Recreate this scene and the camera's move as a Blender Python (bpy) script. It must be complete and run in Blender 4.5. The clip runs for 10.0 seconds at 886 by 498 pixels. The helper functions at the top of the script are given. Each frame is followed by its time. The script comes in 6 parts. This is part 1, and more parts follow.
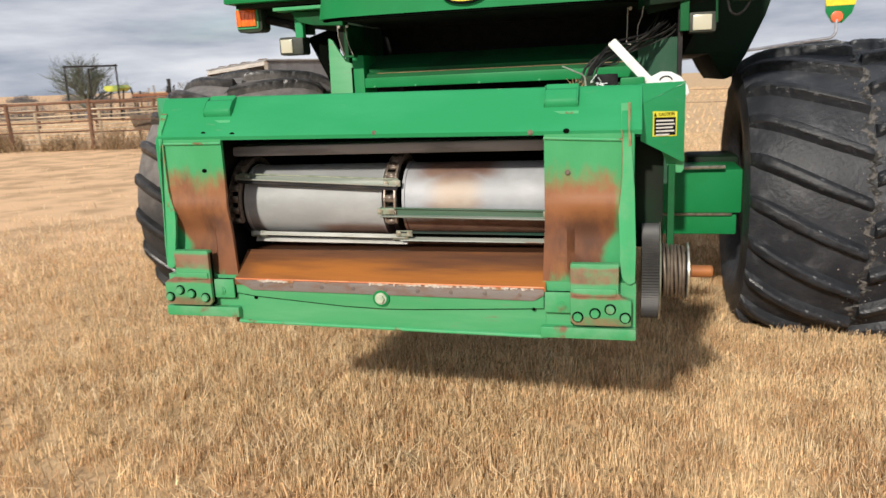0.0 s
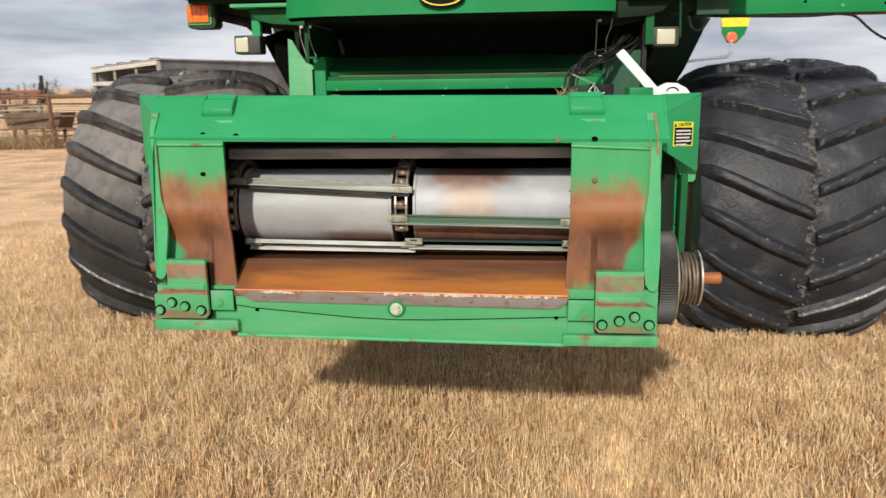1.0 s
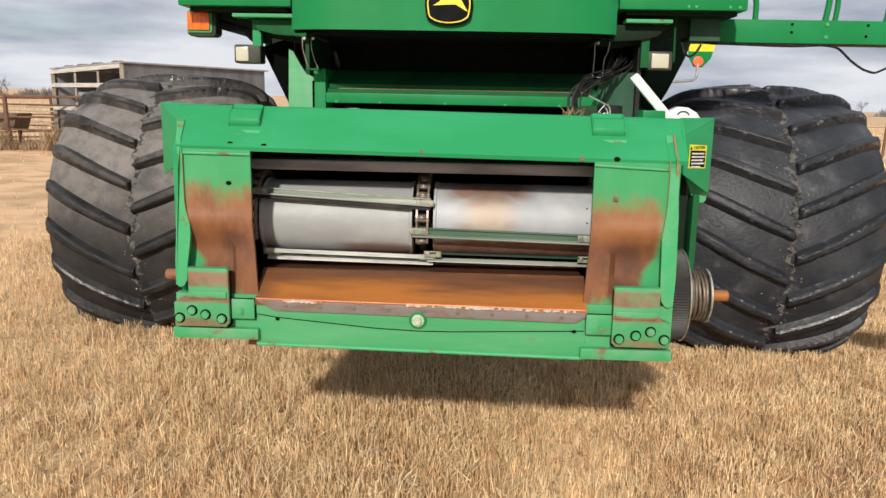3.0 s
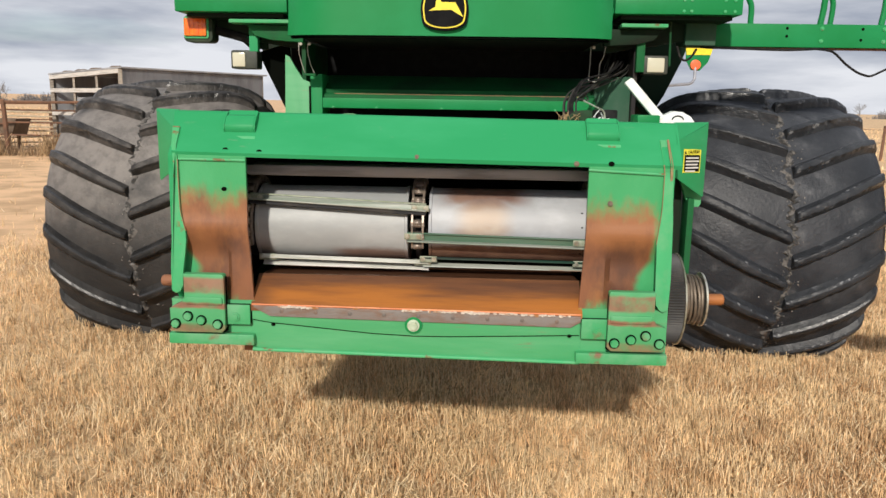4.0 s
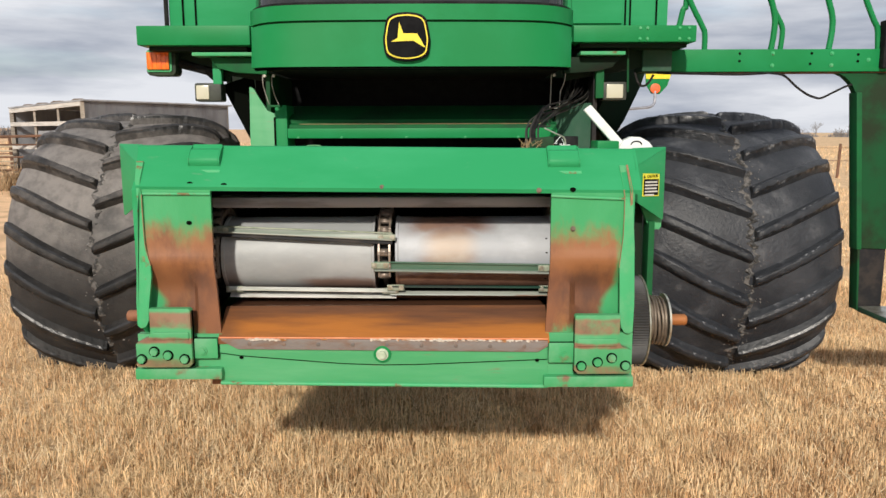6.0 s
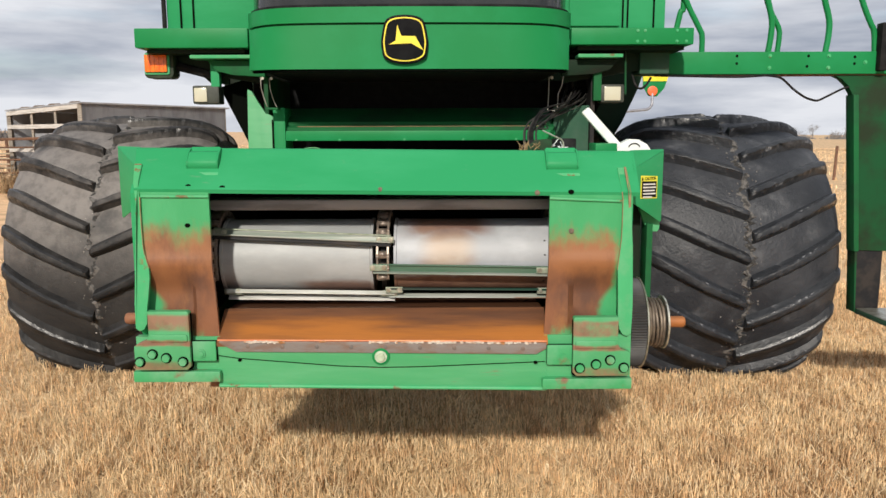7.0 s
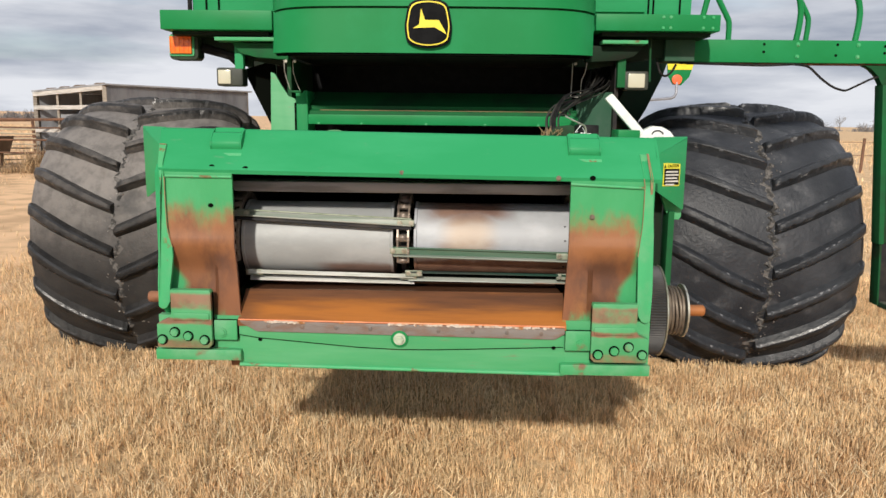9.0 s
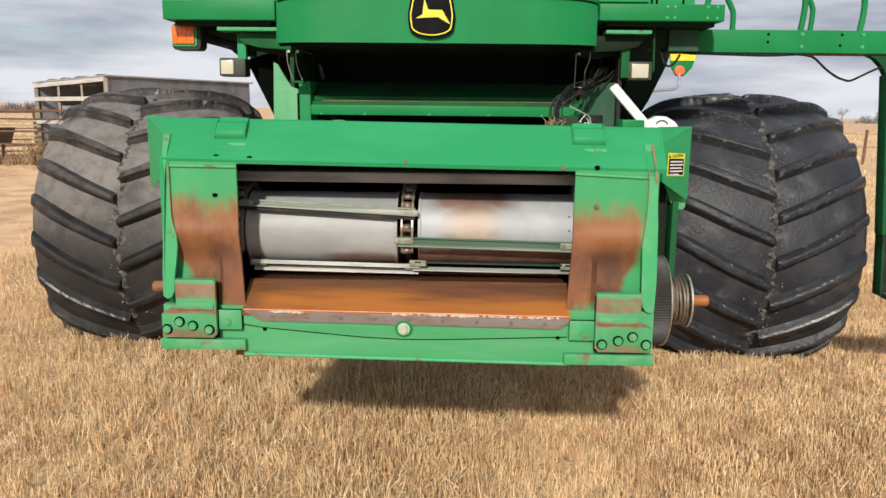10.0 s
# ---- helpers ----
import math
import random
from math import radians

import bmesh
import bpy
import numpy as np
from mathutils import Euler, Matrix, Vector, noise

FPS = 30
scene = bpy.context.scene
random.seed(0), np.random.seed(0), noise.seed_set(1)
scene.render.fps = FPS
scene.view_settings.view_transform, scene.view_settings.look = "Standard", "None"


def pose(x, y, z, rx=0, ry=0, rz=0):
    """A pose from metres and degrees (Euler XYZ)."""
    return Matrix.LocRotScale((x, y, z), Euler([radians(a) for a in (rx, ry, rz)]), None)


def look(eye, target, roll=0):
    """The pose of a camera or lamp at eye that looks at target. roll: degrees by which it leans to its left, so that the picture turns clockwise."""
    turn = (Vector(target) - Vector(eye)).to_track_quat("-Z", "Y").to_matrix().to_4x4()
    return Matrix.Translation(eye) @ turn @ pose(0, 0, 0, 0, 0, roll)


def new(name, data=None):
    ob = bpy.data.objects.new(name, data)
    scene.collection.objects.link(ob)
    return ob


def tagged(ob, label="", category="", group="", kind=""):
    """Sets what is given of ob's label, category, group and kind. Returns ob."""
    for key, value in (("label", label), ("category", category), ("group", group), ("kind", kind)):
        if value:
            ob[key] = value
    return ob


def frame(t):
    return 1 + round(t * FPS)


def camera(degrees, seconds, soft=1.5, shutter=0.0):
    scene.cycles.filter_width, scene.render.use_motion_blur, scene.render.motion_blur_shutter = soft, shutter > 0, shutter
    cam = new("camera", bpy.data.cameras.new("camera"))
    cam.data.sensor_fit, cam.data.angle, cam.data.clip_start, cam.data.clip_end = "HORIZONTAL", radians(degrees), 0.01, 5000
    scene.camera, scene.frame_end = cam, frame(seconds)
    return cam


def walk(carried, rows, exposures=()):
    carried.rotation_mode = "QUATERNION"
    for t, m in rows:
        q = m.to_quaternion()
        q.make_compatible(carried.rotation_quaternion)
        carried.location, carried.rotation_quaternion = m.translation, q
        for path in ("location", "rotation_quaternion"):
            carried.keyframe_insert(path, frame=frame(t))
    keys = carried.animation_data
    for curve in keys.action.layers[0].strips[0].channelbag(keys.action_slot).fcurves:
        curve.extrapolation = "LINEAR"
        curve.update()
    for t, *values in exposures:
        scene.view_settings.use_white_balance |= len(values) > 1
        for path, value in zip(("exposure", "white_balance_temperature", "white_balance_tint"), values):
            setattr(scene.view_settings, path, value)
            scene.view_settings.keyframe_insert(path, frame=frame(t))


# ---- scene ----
cam = camera(60.5, 10.0, shutter=0.5)
PATH = [
    (0, (0.703, -2.224, 1.583), (0.219, -0.331, 1.156), -2.5),
    (0.5, (0.496, -2.216, 1.582), (0.154, -0.288, 1.172), -1.2),
    (1, (0.302, -2.232, 1.585), (0.11, -0.286, 1.168), -0.8),
    (1.5, (0.161, -2.266, 1.595), (0.076, -0.315, 1.165), -0.8),
    (2, (0.119, -2.275, 1.598), (0.055, -0.32, 1.18), 0.5),
    (2.5, (0.102, -2.287, 1.595), (0.026, -0.328, 1.199), 1.1),
    (4, (0.117, -2.293, 1.601), (0.042, -0.33, 1.226), 0.9),
    (4.5, (0.123, -2.301, 1.604), (0.055, -0.335, 1.244), 0.6),
    (5, (0.125, -2.307, 1.608), (0.078, -0.336, 1.27), 0.3),
    (5.5, (0.128, -2.311, 1.613), (0.116, -0.336, 1.293), -0.1),
    (7, (0.125, -2.314, 1.613), (0.135, -0.337, 1.31), -0.2),
    (7.5, (0.121, -2.315, 1.611), (0.122, -0.338, 1.307), -0.3),
    (8, (0.124, -2.313, 1.607), (0.114, -0.337, 1.295), 0.1),
    (8.5, (0.124, -2.323, 1.605), (0.095, -0.35, 1.281), 0.5),
    (9, (0.122, -2.322, 1.605), (0.082, -0.351, 1.268), 0.6),
    (9.5, (0.113, -2.324, 1.601), (0.072, -0.355, 1.252), 0.6),
    (10, (0.113, -2.324, 1.599), (0.07, -0.357, 1.241), 0.6),
]
walk(cam, [(t, look(*p)) for t, *p in PATH])
# world and light: broken cloud with a low sun from the front left of the machine
SUN_WAY = Vector((0.150, 1.0, -0.556)).normalized()
world = bpy.data.worlds.new("sky")
scene.world = world
world.use_nodes = True
wn, wl = world.node_tree.nodes, world.node_tree.links
wn.clear()
w_out = wn.new("ShaderNodeOutputWorld")
w_bg = wn.new("ShaderNodeBackground")
w_bg.inputs["Strength"].default_value = 0.12
w_sky = wn.new("ShaderNodeTexSky")
w_sky.sky_type = "NISHITA"
w_sky.sun_disc = False
w_sky.sun_elevation = math.asin(-SUN_WAY.z)
w_sky.sun_rotation = math.atan2(-SUN_WAY.x, -SUN_WAY.y)
w_geo = wn.new("ShaderNodeTexCoord")
w_map = wn.new("ShaderNodeMapping")
w_map.inputs["Scale"].default_value = (1.6, 1.6, 9.0)
w_noise = wn.new("ShaderNodeTexNoise")
w_noise.inputs["Scale"].default_value = 1.7
w_noise.inputs["Detail"].default_value = 7
w_noise.inputs["Roughness"].default_value = 0.55
w_noise2 = wn.new("ShaderNodeTexNoise")
w_noise2.inputs["Scale"].default_value = 2.3
w_noise2.inputs["Detail"].default_value = 5
w_ramp = wn.new("ShaderNodeValToRGB")
w_ramp.color_ramp.elements[0].position = 0.35
w_ramp.color_ramp.elements[0].color = (2.55, 2.90, 3.65, 1)
w_ramp.color_ramp.elements[1].position = 0.63
w_ramp.color_ramp.elements[1].color = (6.6, 6.75, 7.15, 1)
w_cover = wn.new("ShaderNodeValToRGB")
w_cover.color_ramp.elements[0].position = 0.22
w_cover.color_ramp.elements[0].color = (0.55, 0.55, 0.55, 1)
w_cover.color_ramp.elements[1].position = 0.42
w_mix = wn.new("ShaderNodeMix")
w_mix.data_type = "RGBA"
wl.new(w_geo.outputs["Generated"], w_map.inputs["Vector"])
wl.new(w_map.outputs["Vector"], w_noise.inputs["Vector"])
wl.new(w_map.outputs["Vector"], w_noise2.inputs["Vector"])
wl.new(w_noise.outputs["Fac"], w_ramp.inputs["Fac"])
wl.new(w_noise2.outputs["Fac"], w_cover.inputs["Fac"])
wl.new(w_cover.outputs["Color"], w_mix.inputs["Factor"])
wl.new(w_sky.outputs["Color"], w_mix.inputs["A"])
wl.new(w_ramp.outputs["Color"], w_mix.inputs["B"])
wl.new(w_mix.outputs["Result"], w_bg.inputs["Color"])
wl.new(w_bg.outputs["Background"], w_out.inputs["Surface"])

sun = new("sun", bpy.data.lights.new("sun", "SUN"))
sun.data.energy = 4.15
sun.data.angle = radians(2.2)
sun.data.color = (1.0, 0.92, 0.805)
sun.matrix_world = look((0, 0, 30), Vector((0, 0, 30)) + SUN_WAY)


# ---- materials ----
def material(name, base, rough=0.5, metal=0.0, second=None, scale=6.0, detail=6.0, low=0.4, high=0.65, bump=0.0,
             bump_scale=60.0, island=0.0, stretch=(1, 1, 1), spots=None, spot_scale=20.0, spot_low=0.6, spot_high=0.68,
             rough2=None, coat=0.0, transmission=0.0, per_object=0.0):
    """Principled material: base colour, a second colour by a broad noise, and spots of a third by a fine one."""
    m = bpy.data.materials.new(name)
    m.use_nodes = True
    n, l = m.node_tree.nodes, m.node_tree.links
    b = n["Principled BSDF"]
    b.inputs["Roughness"].default_value = rough
    b.inputs["Metallic"].default_value = metal
    b.inputs["Coat Weight"].default_value = coat
    b.inputs["Transmission Weight"].default_value = transmission
    co = n.new("ShaderNodeTexCoord")
    mp = n.new("ShaderNodeMapping")
    mp.inputs["Scale"].default_value = stretch
    l.new(co.outputs["Object"], mp.inputs["Vector"])

    def noise_node(s, d):
        t = n.new("ShaderNodeTexNoise")
        t.inputs["Scale"].default_value, t.inputs["Detail"].default_value = s, d
        t.inputs["Roughness"].default_value = 0.62
        l.new(mp.outputs["Vector"], t.inputs["Vector"])
        return t.outputs["Fac"]

    def ramp(fac, a, z):
        r = n.new("ShaderNodeMapRange")
        r.interpolation_type = "SMOOTHSTEP"
        r.inputs["From Min"].default_value, r.inputs["From Max"].default_value = a, z
        l.new(fac, r.inputs["Value"])
        return r.outputs["Result"]

    def mixed(fac, a, z):
        x = n.new("ShaderNodeMix")
        x.data_type = "RGBA"
        l.new(fac, x.inputs["Factor"])
        for key, value in (("A", a), ("B", z)):
            if isinstance(value, tuple):
                x.inputs[key].default_value = (*value, 1)
            else:
                l.new(value, x.inputs[key])
        return x.outputs["Result"]

    colour = base
    if second:
        fac = ramp(noise_node(scale, detail), low, high)
        colour = mixed(fac, base, second)
        if rough2 is not None:
            r = n.new("ShaderNodeMapRange")
            r.inputs["To Min"].default_value, r.inputs["To Max"].default_value = rough, rough2
            l.new(fac, r.inputs["Value"])
            l.new(r.outputs["Result"], b.inputs["Roughness"])
    if spots:
        colour = mixed(ramp(noise_node(spot_scale, 8), spot_low, spot_high), colour, spots)
    if island or per_object:
        if island:
            g = n.new("ShaderNodeNewGeometry").outputs["Random Per Island"]
        else:
            g = n.new("ShaderNodeObjectInfo").outputs["Random"]
        k = n.new("ShaderNodeMapRange")
        amount = island or per_object
        k.inputs["To Min"].default_value, k.inputs["To Max"].default_value = 1 - amount, 1 + amount
        l.new(g, k.inputs["Value"])
        h = n.new("ShaderNodeHueSaturation")
        l.new(k.outputs["Result"], h.inputs["Value"])
        if isinstance(colour, tuple):
            h.inputs["Color"].default_value = (*colour, 1)
        else:
            l.new(colour, h.inputs["Color"])
        colour = h.outputs["Color"]
    if isinstance(colour, tuple):
        b.inputs["Base Color"].default_value = (*colour, 1)
    else:
        l.new(colour, b.inputs["Base Color"])
    if bump:
        bp = n.new("ShaderNodeBump")
        bp.inputs["Strength"].default_value, bp.inputs["Distance"].default_value = bump, 0.01
        l.new(noise_node(bump_scale, 5), bp.inputs["Height"])
        l.new(bp.outputs["Normal"], b.inputs["Normal"])
    return m


GREEN_PALE = (0.034, 0.295, 0.120)
RUST = (0.30, 0.105, 0.030)
RUST_DARK = (0.13, 0.05, 0.025)
paint = material("green_paint", (0.010, 0.190, 0.055), 0.42, second=(0.013, 0.215, 0.070), scale=3.0, spots=(0.05, 0.20, 0.09), spot_scale=9,
                 spot_low=0.66, spot_high=0.85, bump=0.03, bump_scale=14)
paint_worn = material("worn_green_paint", (0.022, 0.262, 0.096), 0.46, second=GREEN_PALE, scale=2.2, stretch=(0.55, 1, 2.0), spots=(0.10, 0.27, 0.14),
                      spot_scale=30, spot_low=0.62, spot_high=0.8, bump=0.05, bump_scale=25)
paint_scoured = material("scoured_green_paint", (0.055, 0.315, 0.125), 0.5, second=(0.085, 0.345, 0.155), scale=4, stretch=(0.4, 1, 3), spots=(0.15, 0.20, 0.10), spot_scale=16,
                         spot_low=0.60, spot_high=0.74, bump=0.08, bump_scale=30)
edge_dirt = material("brown_edge_dirt", (0.20, 0.125, 0.060), 0.8, second=(0.28, 0.19, 0.10), scale=20)
label_yellow = material("lime_yellow_label", (0.78, 0.74, 0.05), 0.45, second=(0.66, 0.62, 0.06), scale=30)
paint_edge = material("faded_green_edge", (0.06, 0.36, 0.15), 0.5, second=(0.10, 0.36, 0.17), scale=12, spots=(0.16, 0.13, 0.06),
                      spot_scale=22, spot_low=0.60, spot_high=0.66, bump=0.06)
paint_dusty = material("dusty_green_paint", (0.05, 0.25, 0.10), 0.7, second=(0.17, 0.27, 0.15), scale=5, spots=(0.22, 0.13, 0.07),
                       spot_scale=14, spot_low=0.62, spot_high=0.75, bump=0.08)
# Two darker copies of the green carry the shade under the cab.
paint_dark = material("dark_shade_green_paint", (0.009, 0.072, 0.026), 0.6, second=(0.018, 0.032, 0.016), scale=4, bump=0.05)
paint_shade = material("mid_shade_green_paint", (0.010, 0.115, 0.036), 0.6, second=(0.016, 0.075, 0.032), scale=5, bump=0.05)
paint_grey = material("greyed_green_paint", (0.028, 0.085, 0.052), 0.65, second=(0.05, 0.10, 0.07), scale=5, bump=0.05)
# Near-black green: the shade on the hull and under the decks is painted in.
hull_shade_paint = material("hull_shade_green_paint", (0.006, 0.022, 0.010), 0.6, second=(0.012, 0.014, 0.010), scale=3, bump=0.05)
plate_paint = material("chipped_green_paint", (0.04, 0.30, 0.11), 0.5, second=(0.10, 0.33, 0.16), scale=9, spots=(0.19, 0.085, 0.05),
                       spot_scale=11, spot_low=0.57, spot_high=0.70, bump=0.1, bump_scale=40)
rust = material("rusty_steel", RUST, 0.6, second=(0.43, 0.165, 0.04), scale=3.0, stretch=(0.6, 4, 1), spots=(0.17, 0.07, 0.035), spot_scale=5,
                spot_low=0.48, spot_high=0.72, bump=0.15, bump_scale=70, metal=0.15)
rust_plain = material("brown_rust", (0.24, 0.10, 0.05), 0.75, second=RUST_DARK, scale=18, bump=0.2, bump_scale=90)
bolt_pale = material("pale_painted_bolt", (0.46, 0.52, 0.40), 0.5, second=(0.34, 0.42, 0.30), scale=40)
wear_steel = material("worn_grey_steel", (0.215, 0.195, 0.185), 0.5, metal=0.2, second=(0.20, 0.135, 0.105), scale=14, stretch=(1, 1, 3),
                      bump=0.2, bump_scale=90)
wear_rivet = material("worn_rivet_steel", (0.14, 0.125, 0.115), 0.5, metal=0.3, second=(0.20, 0.14, 0.11), scale=30)
bright_edge = material("bare_bright_steel", (0.75, 0.72, 0.66), 0.35, metal=0.5, second=(0.45, 0.22, 0.09), scale=26, low=0.45, high=0.6)
slat_steel = material("painted_slat_steel", (0.33, 0.345, 0.315), 0.5, metal=0.2, second=(0.22, 0.265, 0.22), scale=8, stretch=(0.4, 3, 3),
                      spots=(0.20, 0.10, 0.06), spot_scale=9)
slat_bright = material("polished_slat_steel", (0.80, 0.80, 0.76), 0.30, metal=0.4, second=(0.52, 0.54, 0.48), scale=10, stretch=(0.4, 3, 3))
slat_clip_paint = material("dusty_slat_clip", (0.30, 0.33, 0.26), 0.5, metal=0.2, second=(0.20, 0.24, 0.17), scale=20)
slat_green = material("greyed_green_slat_paint", (0.085, 0.150, 0.105), 0.5, metal=0.1, second=(0.05, 0.12, 0.075), scale=8, stretch=(0.4, 3, 3))
slat_dark = material("dark_slat_steel", (0.028, 0.036, 0.032), 0.45, metal=0.3, second=(0.012, 0.050, 0.034), scale=8, stretch=(0.4, 3, 3))
chain_steel = material("oily_chain_steel", (0.16, 0.130, 0.110), 0.42, metal=0.5, second=(0.33, 0.27, 0.22), scale=34)
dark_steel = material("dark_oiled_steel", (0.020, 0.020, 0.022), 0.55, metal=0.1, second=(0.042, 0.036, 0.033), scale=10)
pulley_steel = material("dusty_dark_steel", (0.042, 0.042, 0.044), 0.5, metal=0.2, second=(0.07, 0.066, 0.062), scale=10)
spring_steel = material("brown_spring_steel", (0.17, 0.135, 0.10), 0.5, metal=0.3, second=(0.09, 0.07, 0.055), scale=20)
grey_steel = material("dull_grey_steel", (0.29, 0.30, 0.34), 0.5, metal=0.2, second=(0.17, 0.175, 0.20), scale=9, stretch=(0.4, 3, 3))
zinc = material("zinc_plated_steel", (0.55, 0.55, 0.48), 0.35, metal=0.8, second=(0.35, 0.32, 0.25), scale=40)
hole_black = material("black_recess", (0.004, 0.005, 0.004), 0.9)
for enamel in (paint, paint_worn, paint_edge, paint_dark, paint_shade, paint_grey, hull_shade_paint):
    enamel.node_tree.nodes["Principled BSDF"].inputs["Specular IOR Level"].default_value = 0.14
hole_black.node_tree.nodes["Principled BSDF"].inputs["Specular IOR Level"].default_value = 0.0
rubber_clean = material("black_tyre_rubber", (0.021, 0.0235, 0.029), 0.46, second=(0.039, 0.042, 0.049), scale=4, spots=(0.100, 0.103, 0.110),
                        spot_scale=8, spot_low=0.54, spot_high=0.80, bump=0.5, bump_scale=45, per_object=0.12)
lug_clean = material("black_lug_rubber", (0.016, 0.018, 0.022), 0.42, second=(0.036, 0.039, 0.045), scale=7, stretch=(0.6, 1, 1), spots=(0.095, 0.099, 0.108),
                     spot_scale=24, spot_low=0.60, spot_high=0.74, bump=0.6, bump_scale=40, per_object=0.15)
for rubber in (rubber_clean, lug_clean):
    rubber.node_tree.nodes["Principled BSDF"].inputs["Specular IOR Level"].default_value = 0.35
crumb_mud = material("dried_mud_crumbs", (0.27, 0.25, 0.23), 0.9, second=(0.12, 0.11, 0.10), scale=5, island=0.5)
lug_edge = material("polished_rubber_edge", (0.032, 0.034, 0.039), 0.28, second=(0.013, 0.014, 0.016), scale=16, spots=(0.175, 0.180, 0.19), spot_scale=22, spot_low=0.56, spot_high=0.62,
                    bump=0.4, bump_scale=40)
lug_edge_worn = material("rounded_rubber_edge", (0.030, 0.030, 0.031), 0.30, second=(0.014, 0.014, 0.0145), scale=14, spots=(0.11, 0.108, 0.105), spot_scale=15, spot_low=0.60, spot_high=0.70,
                         bump=0.4, bump_scale=40)
seam_mud = material("dried_mud_on_rubber", (0.13, 0.122, 0.115), 0.9, second=(0.03, 0.029, 0.028), scale=30, low=0.42, high=0.56, bump=0.5, bump_scale=80)
hose_rubber = material("black_hose_rubber", (0.012, 0.012, 0.013), 0.5, second=(0.028, 0.026, 0.024), scale=30)
strap_steel = material("pale_strap_steel", (0.36, 0.35, 0.32), 0.5, metal=0.3, second=(0.22, 0.2, 0.17), scale=20)
hose_dusty = material("dusty_hose_rubber", (0.042, 0.040, 0.036), 0.6, second=(0.05, 0.05, 0.045), scale=25)
white_paint = material("white_paint", (0.72, 0.76, 0.76), 0.45, second=(0.62, 0.64, 0.60), scale=9, spots=(0.35, 0.30, 0.24), spot_scale=20,
                       spot_low=0.66, spot_high=0.74)
amber = material("amber_lens_plastic", (0.95, 0.20, 0.02), 0.25, second=(0.80, 0.13, 0.02), scale=40, coat=0.4)
lamp_shell = material("dusty_olive_lamp_shell", (0.024, 0.030, 0.024), 0.6, second=(0.045, 0.052, 0.040), scale=14)
lens = material("clear_lamp_lens", (0.54, 0.53, 0.41), 0.22, second=(0.55, 0.53, 0.42), scale=20, coat=0.5)
black_plastic = material("black_plastic", (0.012, 0.012, 0.013), 0.55, second=(0.024, 0.024, 0.024), scale=12)
olive_plastic = material("dark_olive_housing", (0.05, 0.07, 0.045), 0.5, second=(0.03, 0.04, 0.03), scale=12)
yellow = material("yellow_enamel", (0.85, 0.68, 0.03), 0.4, second=(0.75, 0.58, 0.03), scale=20)
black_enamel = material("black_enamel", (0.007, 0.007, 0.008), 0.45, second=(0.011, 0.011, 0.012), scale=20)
label_white = material("label_white", (0.75, 0.75, 0.72), 0.5, second=(0.6, 0.6, 0.56), scale=30)
orange = material("orange_reflector", (0.95, 0.16, 0.05), 0.3, second=(0.85, 0.12, 0.04), scale=30, coat=0.5)
glass = material("tinted_cab_glass", (0.02, 0.022, 0.022), 0.06, coat=0.3, second=(0.03, 0.03, 0.03), scale=3)
timber = material("weathered_grey_timber", (0.30, 0.27, 0.23), 0.85, second=(0.20, 0.17, 0.14), scale=5, stretch=(1, 1, 8), bump=0.3, per_object=0.2)
iron_brown = material("rusted_fence_pipe", (0.17, 0.085, 0.05), 0.8, second=(0.10, 0.055, 0.035), scale=8, bump=0.2, per_object=0.2)
pale_timber = material("sun_bleached_boards", (0.52, 0.43, 0.31), 0.85, second=(0.38, 0.30, 0.21), scale=4, bump=0.2, per_object=0.25)
dark_timber = material("dark_brown_timber", (0.11, 0.075, 0.05), 0.85, second=(0.17, 0.12, 0.08), scale=4, bump=0.2)
yellow_green = material("yellow_green_tank_plastic", (0.50, 0.52, 0.08), 0.5, second=(0.18, 0.26, 0.07), scale=2)
scrub_green = material("grey_green_twigs", (0.16, 0.18, 0.14), 0.9, second=(0.11, 0.13, 0.10), scale=1, island=0.3)
tin = material("corrugated_shed_tin", (0.34, 0.35, 0.375), 0.55, metal=0.1, second=(0.22, 0.225, 0.24), scale=2.5, stretch=(1, 1, 0.3))
soil = material("straw_strewn_soil", (0.585, 0.39, 0.215), 0.95, second=(0.70, 0.485, 0.275), scale=1.3, detail=9, spots=(0.36, 0.235, 0.125),
                spot_scale=22, spot_low=0.50, spot_high=0.66, bump=0.7, bump_scale=35)


